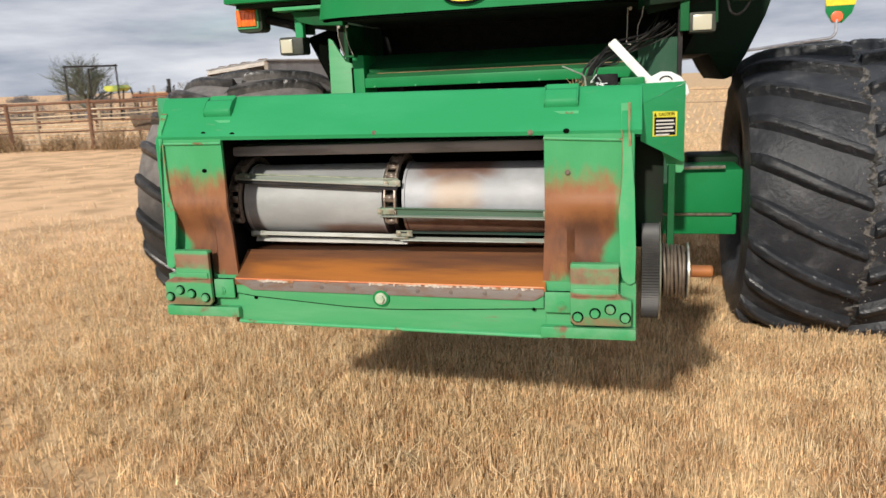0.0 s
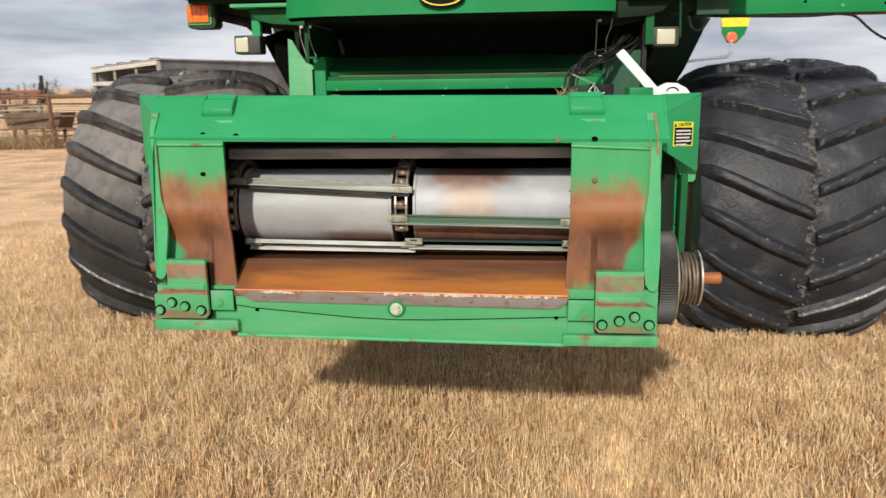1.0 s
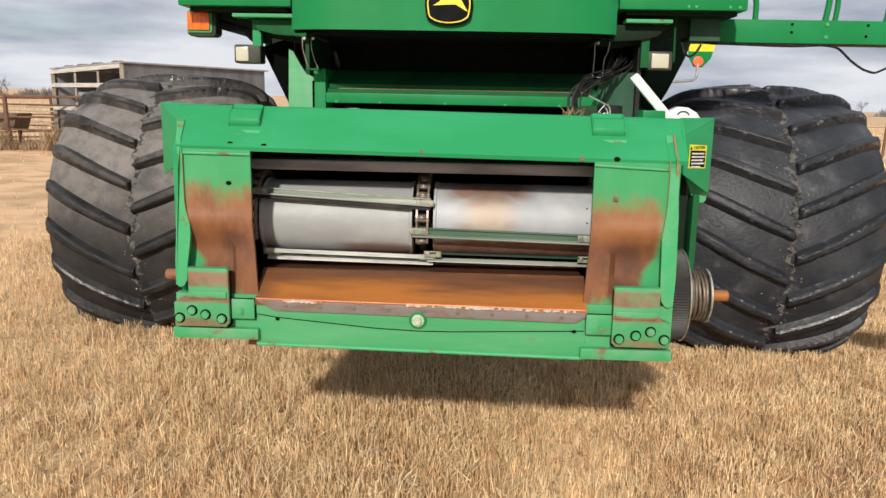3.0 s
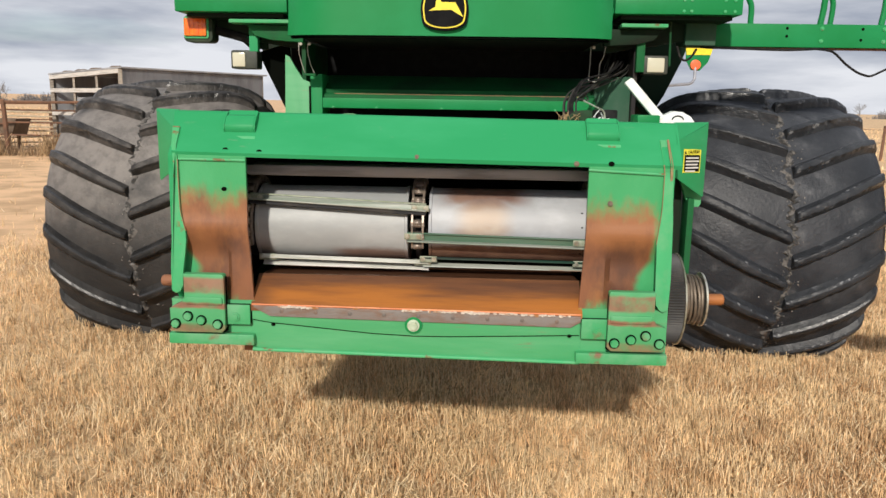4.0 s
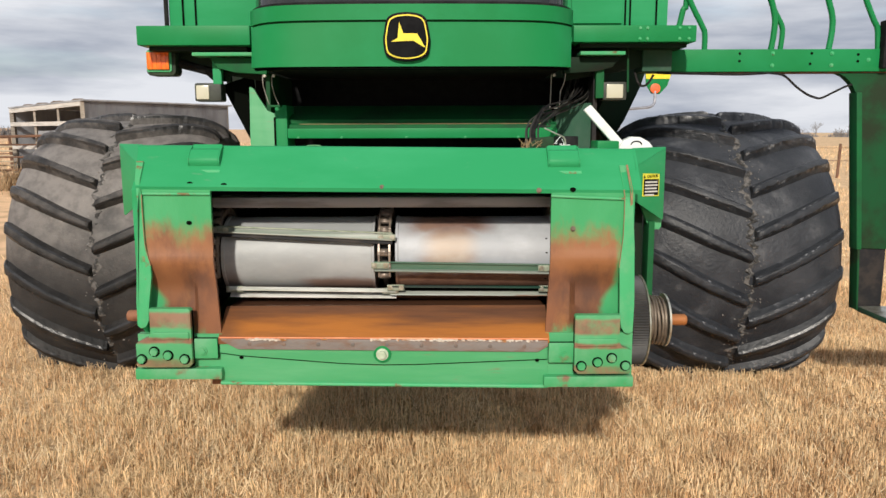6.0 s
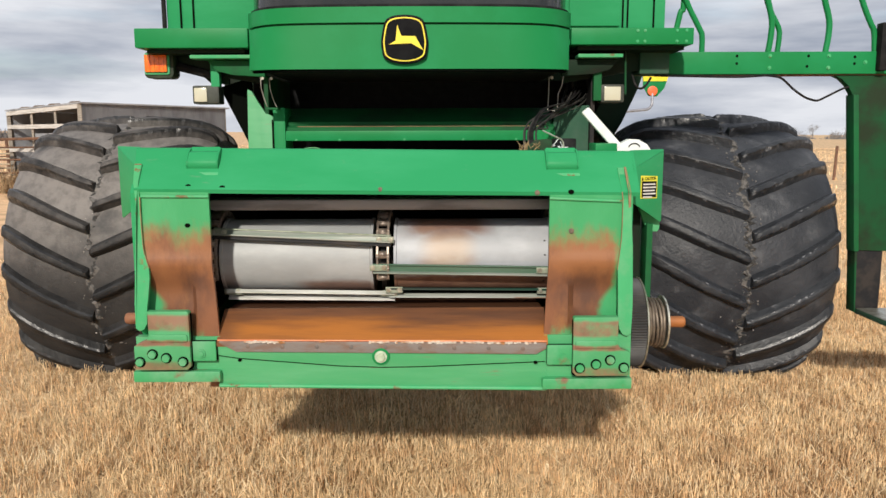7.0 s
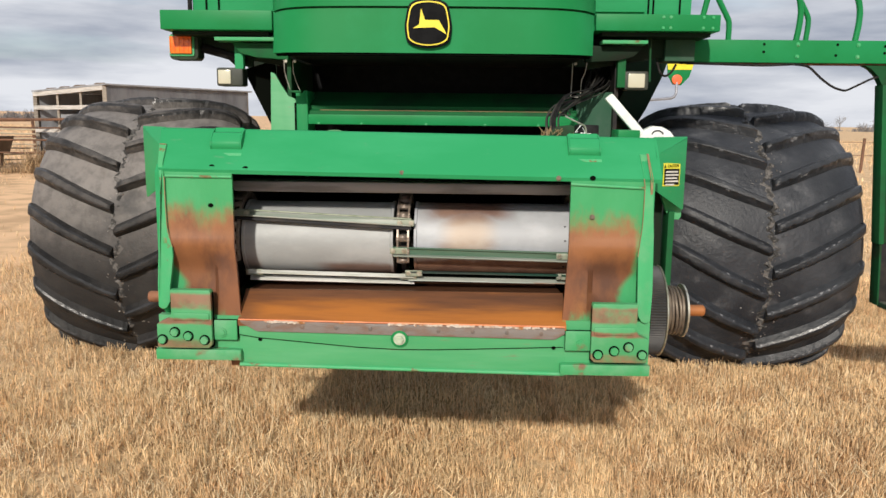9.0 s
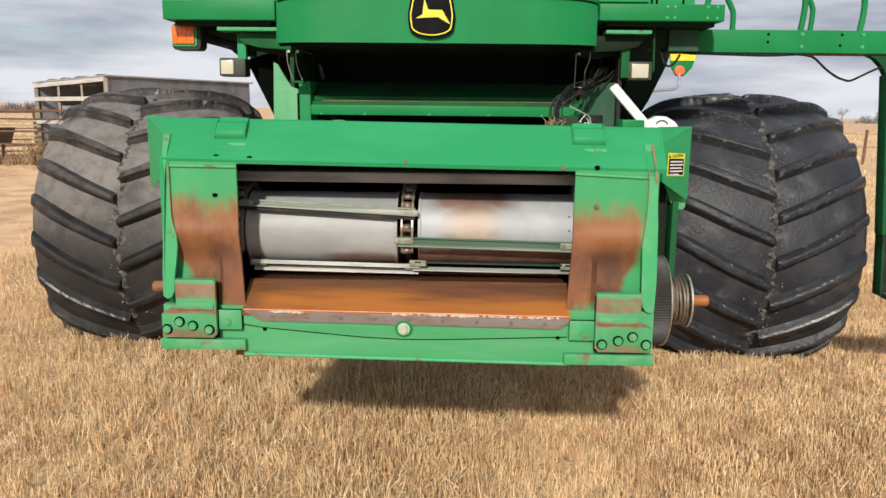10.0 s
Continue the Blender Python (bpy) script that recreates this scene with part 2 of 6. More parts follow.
def tread_yard(m):
    """Paler, pinker trodden earth towards the farmyard, with a ragged border."""
    n, l = m.node_tree.nodes, m.node_tree.links
    b = n["Principled BSDF"]
    straw_side = b.inputs["Base Color"].links[0].from_socket
    co = n.new("ShaderNodeTexCoord")
    sep = n.new("ShaderNodeSeparateXYZ")
    l.new(co.outputs["Object"], sep.inputs[0])
    ragged = n.new("ShaderNodeTexNoise")
    ragged.inputs["Scale"].default_value, ragged.inputs["Detail"].default_value = 0.45, 8
    l.new(co.outputs["Object"], ragged.inputs["Vector"])
    reach = n.new("ShaderNodeMath")
    reach.operation = "MULTIPLY_ADD"
    reach.inputs[1].default_value = 4.0
    l.new(ragged.outputs["Fac"], reach.inputs[0])
    l.new(sep.outputs["X"], reach.inputs[2])
    blend = n.new("ShaderNodeMapRange")
    blend.interpolation_type = "SMOOTHSTEP"
    blend.inputs["From Min"].default_value, blend.inputs["From Max"].default_value = -0.2, -2.4
    l.new(reach.outputs[0], blend.inputs["Value"])
    tone = n.new("ShaderNodeMix")
    tone.data_type = "RGBA"
    tone.inputs["A"].default_value, tone.inputs["B"].default_value = (0.75, 0.485, 0.275, 1), (0.50, 0.315, 0.170, 1)
    patches = n.new("ShaderNodeTexNoise")
    patches.inputs["Scale"].default_value, patches.inputs["Detail"].default_value = 1.7, 9
    l.new(co.outputs["Object"], patches.inputs["Vector"])
    uneven = n.new("ShaderNodeMapRange")
    uneven.interpolation_type = "SMOOTHSTEP"
    uneven.inputs["From Min"].default_value, uneven.inputs["From Max"].default_value = 0.38, 0.66
    l.new(patches.outputs["Fac"], uneven.inputs["Value"])
    l.new(uneven.outputs["Result"], tone.inputs["Factor"])
    x = n.new("ShaderNodeMix")
    x.data_type = "RGBA"
    l.new(blend.outputs["Result"], x.inputs["Factor"])
    l.new(straw_side, x.inputs["A"])
    l.new(tone.outputs["Result"], x.inputs["B"])
    l.new(x.outputs["Result"], b.inputs["Base Color"])


tread_yard(soil)
straw = material("dry_wheat_straw", (0.86, 0.630, 0.362), 0.7, second=(0.63, 0.405, 0.215), scale=4.2, low=0.40, high=0.58, island=0.42)
straw_pale = material("bleached_straw", (0.92, 0.735, 0.475), 0.6, second=(0.81, 0.60, 0.35), scale=1.5, island=0.2)
straw_brown = material("weathered_straw", (0.42, 0.28, 0.14), 0.8, second=(0.30, 0.20, 0.10), scale=1.2, island=0.35)
weed = material("dry_weeds", (0.47, 0.335, 0.195), 0.9, second=(0.31, 0.21, 0.125), scale=2, island=0.4)
# Twig grey is lightened to carry the haze of distance.
twig = material("bare_winter_twigs", (0.20, 0.19, 0.19), 0.9, second=(0.27, 0.255, 0.25), scale=1, island=0.3)


def column_material():
    """Green paint worn to rust over the middle of the side columns, with a ragged upper border."""
    m = bpy.data.materials.new("green_paint_worn_to_rust")
    m.use_nodes = True
    n, l = m.node_tree.nodes, m.node_tree.links
    b = n["Principled BSDF"]
    b.inputs["Roughness"].default_value = 0.55
    co = n.new("ShaderNodeTexCoord")
    sep = n.new("ShaderNodeSeparateXYZ")
    l.new(co.outputs["Object"], sep.inputs[0])
    mp = n.new("ShaderNodeMapping")
    mp.inputs["Scale"].default_value = (1.6, 1, 0.8)
    l.new(co.outputs["Object"], mp.inputs["Vector"])

    def noise_node(s, d, r=0.6):
        t = n.new("ShaderNodeTexNoise")
        t.inputs["Scale"].default_value, t.inputs["Detail"].default_value, t.inputs["Roughness"].default_value = s, d, r
        l.new(mp.outputs["Vector"], t.inputs["Vector"])
        return t.outputs["Fac"]

    def math_node(op, a, z):
        t = n.new("ShaderNodeMath")
        t.operation = op
        for i, v in enumerate((a, z)):
            if isinstance(v, (int, float)):
                t.inputs[i].default_value = v
            else:
                l.new(v, t.inputs[i])
        return t.outputs[0]

    def smooth(v, a, z):
        r = n.new("ShaderNodeMapRange")
        r.interpolation_type = "SMOOTHSTEP"
        r.inputs["From Min"].default_value, r.inputs["From Max"].default_value = a, z
        l.new(v, r.inputs["Value"])
        return r.outputs["Result"]

    def mixed(fac, a, z):
        x = n.new("ShaderNodeMix")
        x.data_type = "RGBA"
        l.new(fac, x.inputs["Factor"])
        for key, value in (("A", a), ("B", z)):
            if isinstance(value, tuple):
                x.inputs[key].default_value = (*value, 1)
            else:
                l.new(value, x.inputs[key])
        return x.outputs["Result"]

    wave = math_node("MULTIPLY", math_node("SUBTRACT", noise_node(8, 7, 0.68), 0.5), 0.20)
    top = smooth(math_node("ADD", sep.outputs["Z"], wave), 1.365, 1.275)
    foot = smooth(math_node("ADD", sep.outputs["Z"], wave), 0.96, 1.02)
    side = math_node("ABSOLUTE", math_node("ADD", sep.outputs["X"], 0.05), 0)
    low = smooth(math_node("ADD", sep.outputs["Z"], math_node("MULTIPLY", wave, 0.5)), 1.165, 1.085)
    outer = smooth(math_node("ADD", math_node("ADD", side, math_node("MULTIPLY", wave, 0.4)), math_node("MULTIPLY", low, 0.042)), 0.728, 0.698)
    rusted = math_node("MULTIPLY", math_node("MULTIPLY", top, foot), outer)
    green = mixed(smooth(noise_node(3, 5), 0.4, 0.7), (0.03, 0.29, 0.10), (0.05, 0.33, 0.13))
    red = mixed(smooth(noise_node(6, 8), 0.4, 0.68), (0.205, 0.080, 0.034), (0.100, 0.043, 0.026))
    red = mixed(smooth(noise_node(7, 8), 0.56, 0.80), red, (0.27, 0.115, 0.040))
    # Rust painted lighter from the crease upwards, where the plate catches the sun.
    sunlit_rust = math_node("MULTIPLY", smooth(math_node("ADD", sep.outputs["Z"], math_node("MULTIPLY", wave, 0.5)), 1.165, 1.225), smooth(noise_node(9, 6), 0.30, 0.60))
    red = mixed(sunlit_rust, red, (0.27, 0.112, 0.045))
    l.new(mixed(rusted, green, red), b.inputs["Base Color"])
    bp = n.new("ShaderNodeBump")
    bp.inputs["Strength"].default_value, bp.inputs["Distance"].default_value = 0.1, 0.008
    l.new(noise_node(50, 5), bp.inputs["Height"])
    l.new(bp.outputs["Normal"], b.inputs["Normal"])
    return m


column_paint = column_material()


def stain_shade_material(name, clean, clean2, stain, stain2, bands, rough, metal, wobble, noise_scale,
                     broken=(0.30, 0.55), stretch=(1, 1, 1), relief=0.08, placed=False):
    """A surface with stains or painted light and shade: spans along the axes, broken up and bordered by noise."""
    m = bpy.data.materials.new(name)
    m.use_nodes = True
    n, l = m.node_tree.nodes, m.node_tree.links
    b = n["Principled BSDF"]
    b.inputs["Roughness"].default_value, b.inputs["Metallic"].default_value = rough, metal
    where = n.new("ShaderNodeNewGeometry").outputs["Position"] if placed else n.new("ShaderNodeTexCoord").outputs["Object"]
    sep = n.new("ShaderNodeSeparateXYZ")
    l.new(where, sep.inputs[0])
    mp = n.new("ShaderNodeMapping")
    mp.inputs["Scale"].default_value = stretch
    l.new(where, mp.inputs["Vector"])

    def tex(s, d):
        t = n.new("ShaderNodeTexNoise")
        t.inputs["Scale"].default_value, t.inputs["Detail"].default_value, t.inputs["Roughness"].default_value = s, d, 0.65
        l.new(mp.outputs["Vector"], t.inputs["Vector"])
        return t.outputs["Fac"]

    def op(kind, a, z):
        t = n.new("ShaderNodeMath")
        t.operation = kind
        for i, v in enumerate((a, z)):
            if isinstance(v, (int, float)):
                t.inputs[i].default_value = v
            else:
                l.new(v, t.inputs[i])
        return t.outputs[0]

    def smooth(v, a, z):
        r = n.new("ShaderNodeMapRange")
        r.interpolation_type = "SMOOTHSTEP"
        r.inputs["From Min"].default_value, r.inputs["From Max"].default_value = a, z
        l.new(v, r.inputs["Value"])
        return r.outputs["Result"]

    def mixed(fac, a, z):
        x = n.new("ShaderNodeMix")
        x.data_type = "RGBA"
        l.new(fac, x.inputs["Factor"])
        for key, value in (("A", a), ("B", z)):
            if isinstance(value, tuple):
                x.inputs[key].default_value = (*value, 1)
            else:
                l.new(value, x.inputs[key])
        return x.outputs["Result"]

    shake = op("MULTIPLY", op("SUBTRACT", tex(noise_scale, 6), 0.5), wobble)
    total = None
    for *spans, amount in bands:
        one = None
        for axis, lo, hi, soft in spans:
            at = op("ADD", sep.outputs[axis], shake)
            span = op("MULTIPLY", smooth(at, lo - soft, lo + soft), smooth(at, hi + soft, hi - soft))
            one = span if one is None else op("MULTIPLY", one, span)
        one = op("MULTIPLY", one, amount)
        total = one if total is None else op("MAXIMUM", total, one)
    total = op("MULTIPLY", total, smooth(tex(noise_scale * 0.8, 5), *broken))
    base = mixed(smooth(tex(5, 5), 0.4, 0.65), clean, clean2)
    dirt = mixed(smooth(tex(14, 7), 0.4, 0.65), stain, stain2)
    l.new(mixed(total, base, dirt), b.inputs["Base Color"])
    bp = n.new("ShaderNodeBump")
    bp.inputs["Strength"].default_value, bp.inputs["Distance"].default_value = relief, 0.008
    l.new(tex(60, 5), bp.inputs["Height"])
    l.new(bp.outputs["Normal"], b.inputs["Normal"])
    return m


STEEL_A, STEEL_B = (0.335, 0.352, 0.378), (0.42, 0.44, 0.47)
drum_rust_right = stain_shade_material("drum_steel_with_a_rust_band", STEEL_A, STEEL_B, (0.215, 0.118, 0.078), (0.145, 0.070, 0.050),
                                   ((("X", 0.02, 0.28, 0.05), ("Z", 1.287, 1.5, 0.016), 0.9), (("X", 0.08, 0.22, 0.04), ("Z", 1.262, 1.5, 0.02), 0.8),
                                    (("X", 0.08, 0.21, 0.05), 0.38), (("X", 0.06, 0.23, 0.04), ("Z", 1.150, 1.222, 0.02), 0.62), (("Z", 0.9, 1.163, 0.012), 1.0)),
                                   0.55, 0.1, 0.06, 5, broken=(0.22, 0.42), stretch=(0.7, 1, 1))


def tan_stain(m, colour, spans, amount):
    """A pale tan stain with soft edges; each span is an axis, its middle and its half width."""
    n, l = m.node_tree.nodes, m.node_tree.links
    b = n["Principled BSDF"]
    under = b.inputs["Base Color"].links[0].from_socket
    co = n.new("ShaderNodeTexCoord")
    sep = n.new("ShaderNodeSeparateXYZ")
    l.new(co.outputs["Object"], sep.inputs[0])
    fac = None
    for axis, middle, half in spans:
        off = n.new("ShaderNodeMath")
        off.operation = "SUBTRACT"
        off.inputs[1].default_value = middle
        l.new(sep.outputs[axis], off.inputs[0])
        away = n.new("ShaderNodeMath")
        away.operation = "ABSOLUTE"
        l.new(off.outputs[0], away.inputs[0])
        near = n.new("ShaderNodeMapRange")
        near.interpolation_type = "SMOOTHSTEP"
        near.inputs["From Min"].default_value, near.inputs["From Max"].default_value = half * 1.4, half * 0.4
        near.inputs["To Max"].default_value = amount if fac is None else 1.0
        l.new(away.outputs[0], near.inputs["Value"])
        if fac is None:
            fac = near.outputs["Result"]
        else:
            both = n.new("ShaderNodeMath")
            both.operation = "MULTIPLY"
            l.new(fac, both.inputs[0])
            l.new(near.outputs["Result"], both.inputs[1])
            fac = both.outputs[0]
    x = n.new("ShaderNodeMix")
    x.data_type = "RGBA"
    l.new(fac, x.inputs["Factor"])
    l.new(under, x.inputs["A"])
    x.inputs["B"].default_value = (*colour, 1)
    l.new(x.outputs["Result"], b.inputs["Base Color"])


tan_stain(drum_rust_right, (0.56, 0.44, 0.315), (("X", 0.155, 0.080), ("Z", 1.232, 0.055)), 0.48)
drum_rust_left = stain_shade_material("drum_steel_with_rust_at_one_end", (0.30, 0.315, 0.32), (0.385, 0.40, 0.405), (0.22, 0.12, 0.085), (0.16, 0.085, 0.06),
                                  ((("X", -0.32, -0.06, 0.05), ("Z", 1.095, 1.140, 0.012), 0.85), (("Z", 0.9, 1.105, 0.015), 0.55),
                                   (("X", -0.60, -0.53, 0.02), ("Z", 1.0, 1.16, 0.04), 0.55)), 0.55, 0.1, 0.05, 5, broken=(0.25, 0.45), stretch=(0.5, 1, 1))
# Rust and brown stain; shade at the back and one corner is painted in.
floor_rust_shaded = stain_shade_material("rust_worn_floor_steel_shaded", (0.42, 0.150, 0.030), (0.29, 0.105, 0.028), (0.115, 0.055, 0.034), (0.070, 0.037, 0.028),
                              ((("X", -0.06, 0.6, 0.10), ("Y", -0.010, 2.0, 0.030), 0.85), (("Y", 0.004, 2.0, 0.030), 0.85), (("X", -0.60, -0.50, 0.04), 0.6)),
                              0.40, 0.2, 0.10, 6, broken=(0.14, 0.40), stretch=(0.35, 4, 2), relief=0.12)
edge_rust = material("fresh_orange_rust", (0.52, 0.15, 0.045), 0.5, second=(0.66, 0.26, 0.11), scale=22, stretch=(0.5, 3, 3), spots=(0.22, 0.08, 0.035), spot_scale=30)
# Tyre and lugs: dust, with light from above painted into the upper half.
rubber_dusty_lit_top = stain_shade_material("dusty_tyre_rubber_lit_top", (0.016, 0.016, 0.017), (0.027, 0.026, 0.026), (0.195, 0.178, 0.165), (0.125, 0.114, 0.106),
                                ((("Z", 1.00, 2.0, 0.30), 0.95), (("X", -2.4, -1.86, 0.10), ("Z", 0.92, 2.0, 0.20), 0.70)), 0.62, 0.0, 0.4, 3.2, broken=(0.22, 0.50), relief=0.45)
lug_dusty_lit_top = stain_shade_material("worn_lug_rubber_lit_top", (0.010, 0.010, 0.0105), (0.030, 0.028, 0.027), (0.125, 0.114, 0.106), (0.060, 0.055, 0.052),
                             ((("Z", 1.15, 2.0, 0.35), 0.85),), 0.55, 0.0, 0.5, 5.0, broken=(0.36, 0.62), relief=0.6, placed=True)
lug_dusty_lit_top.node_tree.nodes["Principled BSDF"].inputs["Specular IOR Level"].default_value = 0.3
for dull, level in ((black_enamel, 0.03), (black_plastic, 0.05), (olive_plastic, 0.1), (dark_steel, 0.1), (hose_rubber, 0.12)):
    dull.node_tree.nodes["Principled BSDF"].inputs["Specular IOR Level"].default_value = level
RED_A, RED_B = (0.25, 0.108, 0.070), (0.17, 0.075, 0.048)
PLATE_A, PLATE_B = (0.055, 0.300, 0.118), (0.10, 0.335, 0.16)
mount_paint_left = stain_shade_material("mounting_paint_worn_red", PLATE_A, PLATE_B, RED_A, RED_B,
                                    ((("Z", 1.03, 1.078, 0.006), 0.9), (("Z", 0.982, 1.0, 0.004), 0.95), (("Z", 0.905, 0.932, 0.006), 0.8)), 0.5, 0.0, 0.02, 9)
mount_paint_right = stain_shade_material("mounting_paint_worn_red", PLATE_A, PLATE_B, RED_A, RED_B,
                                     ((("Z", 1.005, 1.052, 0.006), 0.9), (("Z", 0.960, 0.978, 0.004), 0.95), (("Z", 0.878, 0.905, 0.006), 0.8)), 0.5, 0.0, 0.02, 9)


# ---- mesh helpers ----
def box_into(bm, x0, x1, y0, y1, z0, z1, bevel=0.0, turn=None):
    made = bmesh.ops.create_cube(bm, size=1)["verts"]
    mid = Vector(((x0 + x1) / 2, (y0 + y1) / 2, (z0 + z1) / 2))
    for v in made:
        v.co = mid + Vector((v.co.x * (x1 - x0), v.co.y * (y1 - y0), v.co.z * (z1 - z0)))
    if turn is not None:
        for v in made:
            v.co = turn @ v.co
    if bevel:
        edges = {e for v in made for e in v.link_edges}
        bmesh.ops.bevel(bm, geom=list(edges), offset=bevel, segments=2, affect="EDGES", profile=0.6)
    return bm


def box(x0, x1, y0, y1, z0, z1, bevel=0.0):
    return box_into(bmesh.new(), x0, x1, y0, y1, z0, z1, bevel)


def prism_into(bm, outline, place, thick, bevel=0.0):
    """A plate: the outline's 2D points are laid into space by place(a, b, depth), at depth 0 and at thick."""
    front = [bm.verts.new(place(a, b, 0.0)) for a, b in outline]
    back = [bm.verts.new(place(a, b, thick)) for a, b in outline]
    faces = [bm.faces.new(front), bm.faces.new(back[::-1])]
    for i in range(len(front)):
        j = (i + 1) % len(front)
        faces.append(bm.faces.new((front[j], front[i], back[i], back[j])))
    bmesh.ops.recalc_face_normals(bm, faces=faces)
    if bevel:
        rim = list({e for f in faces[:2] for e in f.edges})
        bmesh.ops.bevel(bm, geom=rim, offset=bevel, segments=2, affect="EDGES", profile=0.6)
    return bm


def plate_y(outline, y, thick, bevel=0.0, bm=None):
    """A plate that faces -y: outline in (x, z)."""
    return prism_into(bm or bmesh.new(), outline, lambda a, b, d: (a, y + d, b), thick, bevel)


def plate_x(outline, x, thick, bevel=0.0, bm=None):
    """A plate across x: outline in (y, z)."""
    return prism_into(bm or bmesh.new(), outline, lambda a, b, d: (x + d, a, b), thick, bevel)


def rounded(x0, x1, z0, z1, r, n=5):
    pts = []
    for cx, cz, a0 in ((x1 - r, z1 - r, 0), (x0 + r, z1 - r, 90), (x0 + r, z0 + r, 180), (x1 - r, z0 + r, 270)):
        for i in range(n + 1):
            a = radians(a0 + 90 * i / n)
            pts.append((cx + r * math.cos(a), cz + r * math.sin(a)))
    return pts


def tube_into(bm, points, r, seg=8, closed_ends=True):
    pts = [Vector(p) for p in points]
    rings = []
    side = None
    for i, p in enumerate(pts):
        way = (pts[min(i + 1, len(pts) - 1)] - pts[max(i - 1, 0)]).normalized()
        if side is None:
            side = way.orthogonal().normalized()
        side = (side - way * side.dot(way)).normalized()
        up = way.cross(side)
        rr = r[i] if isinstance(r, (list, tuple)) else r
        rings.append([bm.verts.new(p + (side * math.cos(a) + up * math.sin(a)) * rr)
                      for a in (2 * math.pi * k / seg for k in range(seg))])
    for a, b in zip(rings, rings[1:]):
        for k in range(seg):
            f = bm.faces.new((a[k], a[(k + 1) % seg], b[(k + 1) % seg], b[k]))
            f.smooth = True
    if closed_ends:
        bm.faces.new(rings[0][::-1])
        bm.faces.new(rings[-1])
    return bm


def tube(points, r, seg=8):
    return tube_into(bmesh.new(), points, r, seg)


def curve_points(points, n=6):
    """A smooth line through the points."""
    p = [Vector(q) for q in points]
    p = [2 * p[0] - p[1]] + p + [2 * p[-1] - p[-2]]
    out = []
    for i in range(1, len(p) - 2):
        for k in range(n):
            t = k / n
            out.append(0.5 * ((2 * p[i]) + (p[i + 1] - p[i - 1]) * t + (2 * p[i - 1] - 5 * p[i] + 4 * p[i + 1] - p[i + 2]) * t * t
                              + (3 * p[i] - p[i - 1] - 3 * p[i + 1] + p[i + 2]) * t ** 3))
    return out + [p[-2]]


def lathe_x(profile, y, z, seg=48, bm=None, smooth_faces=True):
    """A body turned about an axis along x: profile of (x, radius)."""
    bm = bm or bmesh.new()
    rings = []
    for x, r in profile:
        rings.append([bm.verts.new((x, y + r * math.cos(a), z + r * math.sin(a))) for a in (2 * math.pi * k / seg for k in range(seg))])
    for a, b in zip(rings, rings[1:]):
        for k in range(seg):
            f = bm.faces.new((a[k], b[k], b[(k + 1) % seg], a[(k + 1) % seg]))
            f.smooth = smooth_faces
    bm.faces.new(rings[0])
    bm.faces.new(rings[-1][::-1])
    bmesh.ops.recalc_face_normals(bm, faces=bm.faces[:])
    return bm


def bolt_into(bm, x, y, z, r, h=0.008, sides=6, washer=1.45):
    """A hexagon bolt head with a washer, facing -y."""
    for rad, depth, n in ((r * washer, 0.003, 16), (r, h, sides)):
        ring = [(x + rad * math.cos(2 * math.pi * k / n), z + rad * math.sin(2 * math.pi * k / n)) for k in range(n)]
        prism_into(bm, ring, lambda a, b, d: (a, y - depth + d, b), depth)
    return bm


def part(name, bm, mat, parent, label="", smooth=False):
    me = bpy.data.meshes.new(name)
    if smooth:
        for f in bm.faces:
            f.smooth = True
    bm.to_mesh(me)
    bm.free()
    me.set_sharp_from_angle(angle=radians(32))
    me.materials.append(mat)
    ob = new(name, me)
    if parent is not None:
        ob.parent = parent
        ob.matrix_parent_inverse = parent.matrix_world.inverted() if parent.parent is None and parent.data is None else Matrix()
    if label:
        tagged(ob, label)
    return ob


def thing(name, place, label, category, group="", kind=""):
    ob = new(name)
    ob.location = place
    ob.empty_display_size = 0.2
    bpy.context.view_layer.update()
    return tagged(ob, label, category, group, kind)
# ---- ground ----
SOIL_Z = 0.085


def ground_height(x, y):
    fade = 1.0 / (1.0 + ((x * x + y * y) / 900.0))
    rise = (0.086 - 0.0150 * x) / (1.0 + ((x * x + y * y) / 60.0) ** 2)
    return SOIL_Z - 0.0085 * x + rise + fade * 0.025 * noise.noise(Vector((x * 0.35, y * 0.35, 3.1)))


def spaced(limit, near, first, growth):
    vals, v, step = [0.0], 0.0, first
    while v < limit:
        v += step
        if v > near:
            step *= growth
        vals.append(min(v, limit))
    return [-v for v in vals[:0:-1]] + vals


def build_ground():
    xs = spaced(2600.0, 12.0, 0.5, 1.3)
    ys = spaced(2600.0, 14.0, 0.5, 1.3)
    verts = [(x, y, ground_height(x, y)) for y in ys for x in xs]
    nx = len(xs)
    faces = [(j * nx + i, j * nx + i + 1, (j + 1) * nx + i + 1, (j + 1) * nx + i) for j in range(len(ys) - 1) for i in range(nx - 1)]
    me = bpy.data.meshes.new("ground")
    me.from_pydata(verts, [], faces)
    me.shade_smooth()
    me.materials.append(soil)
    return tagged(new("ground", me), "bare soil strewn with straw under wheat stubble", "ground", kind="structure")


build_ground()

# ---- the machine ----
AXLE_Y, AXLE_Z, TYRE_R = 2.634, 0.855, 0.87
harvester = thing("combine_harvester", (0, AXLE_Y, SOIL_Z), "green combine harvester with wide tyres and no header fitted", "combine harvester")

# feeder house: the open mouth that carries the header; it hangs a little below level
FX = -0.05
FRONT = -0.05


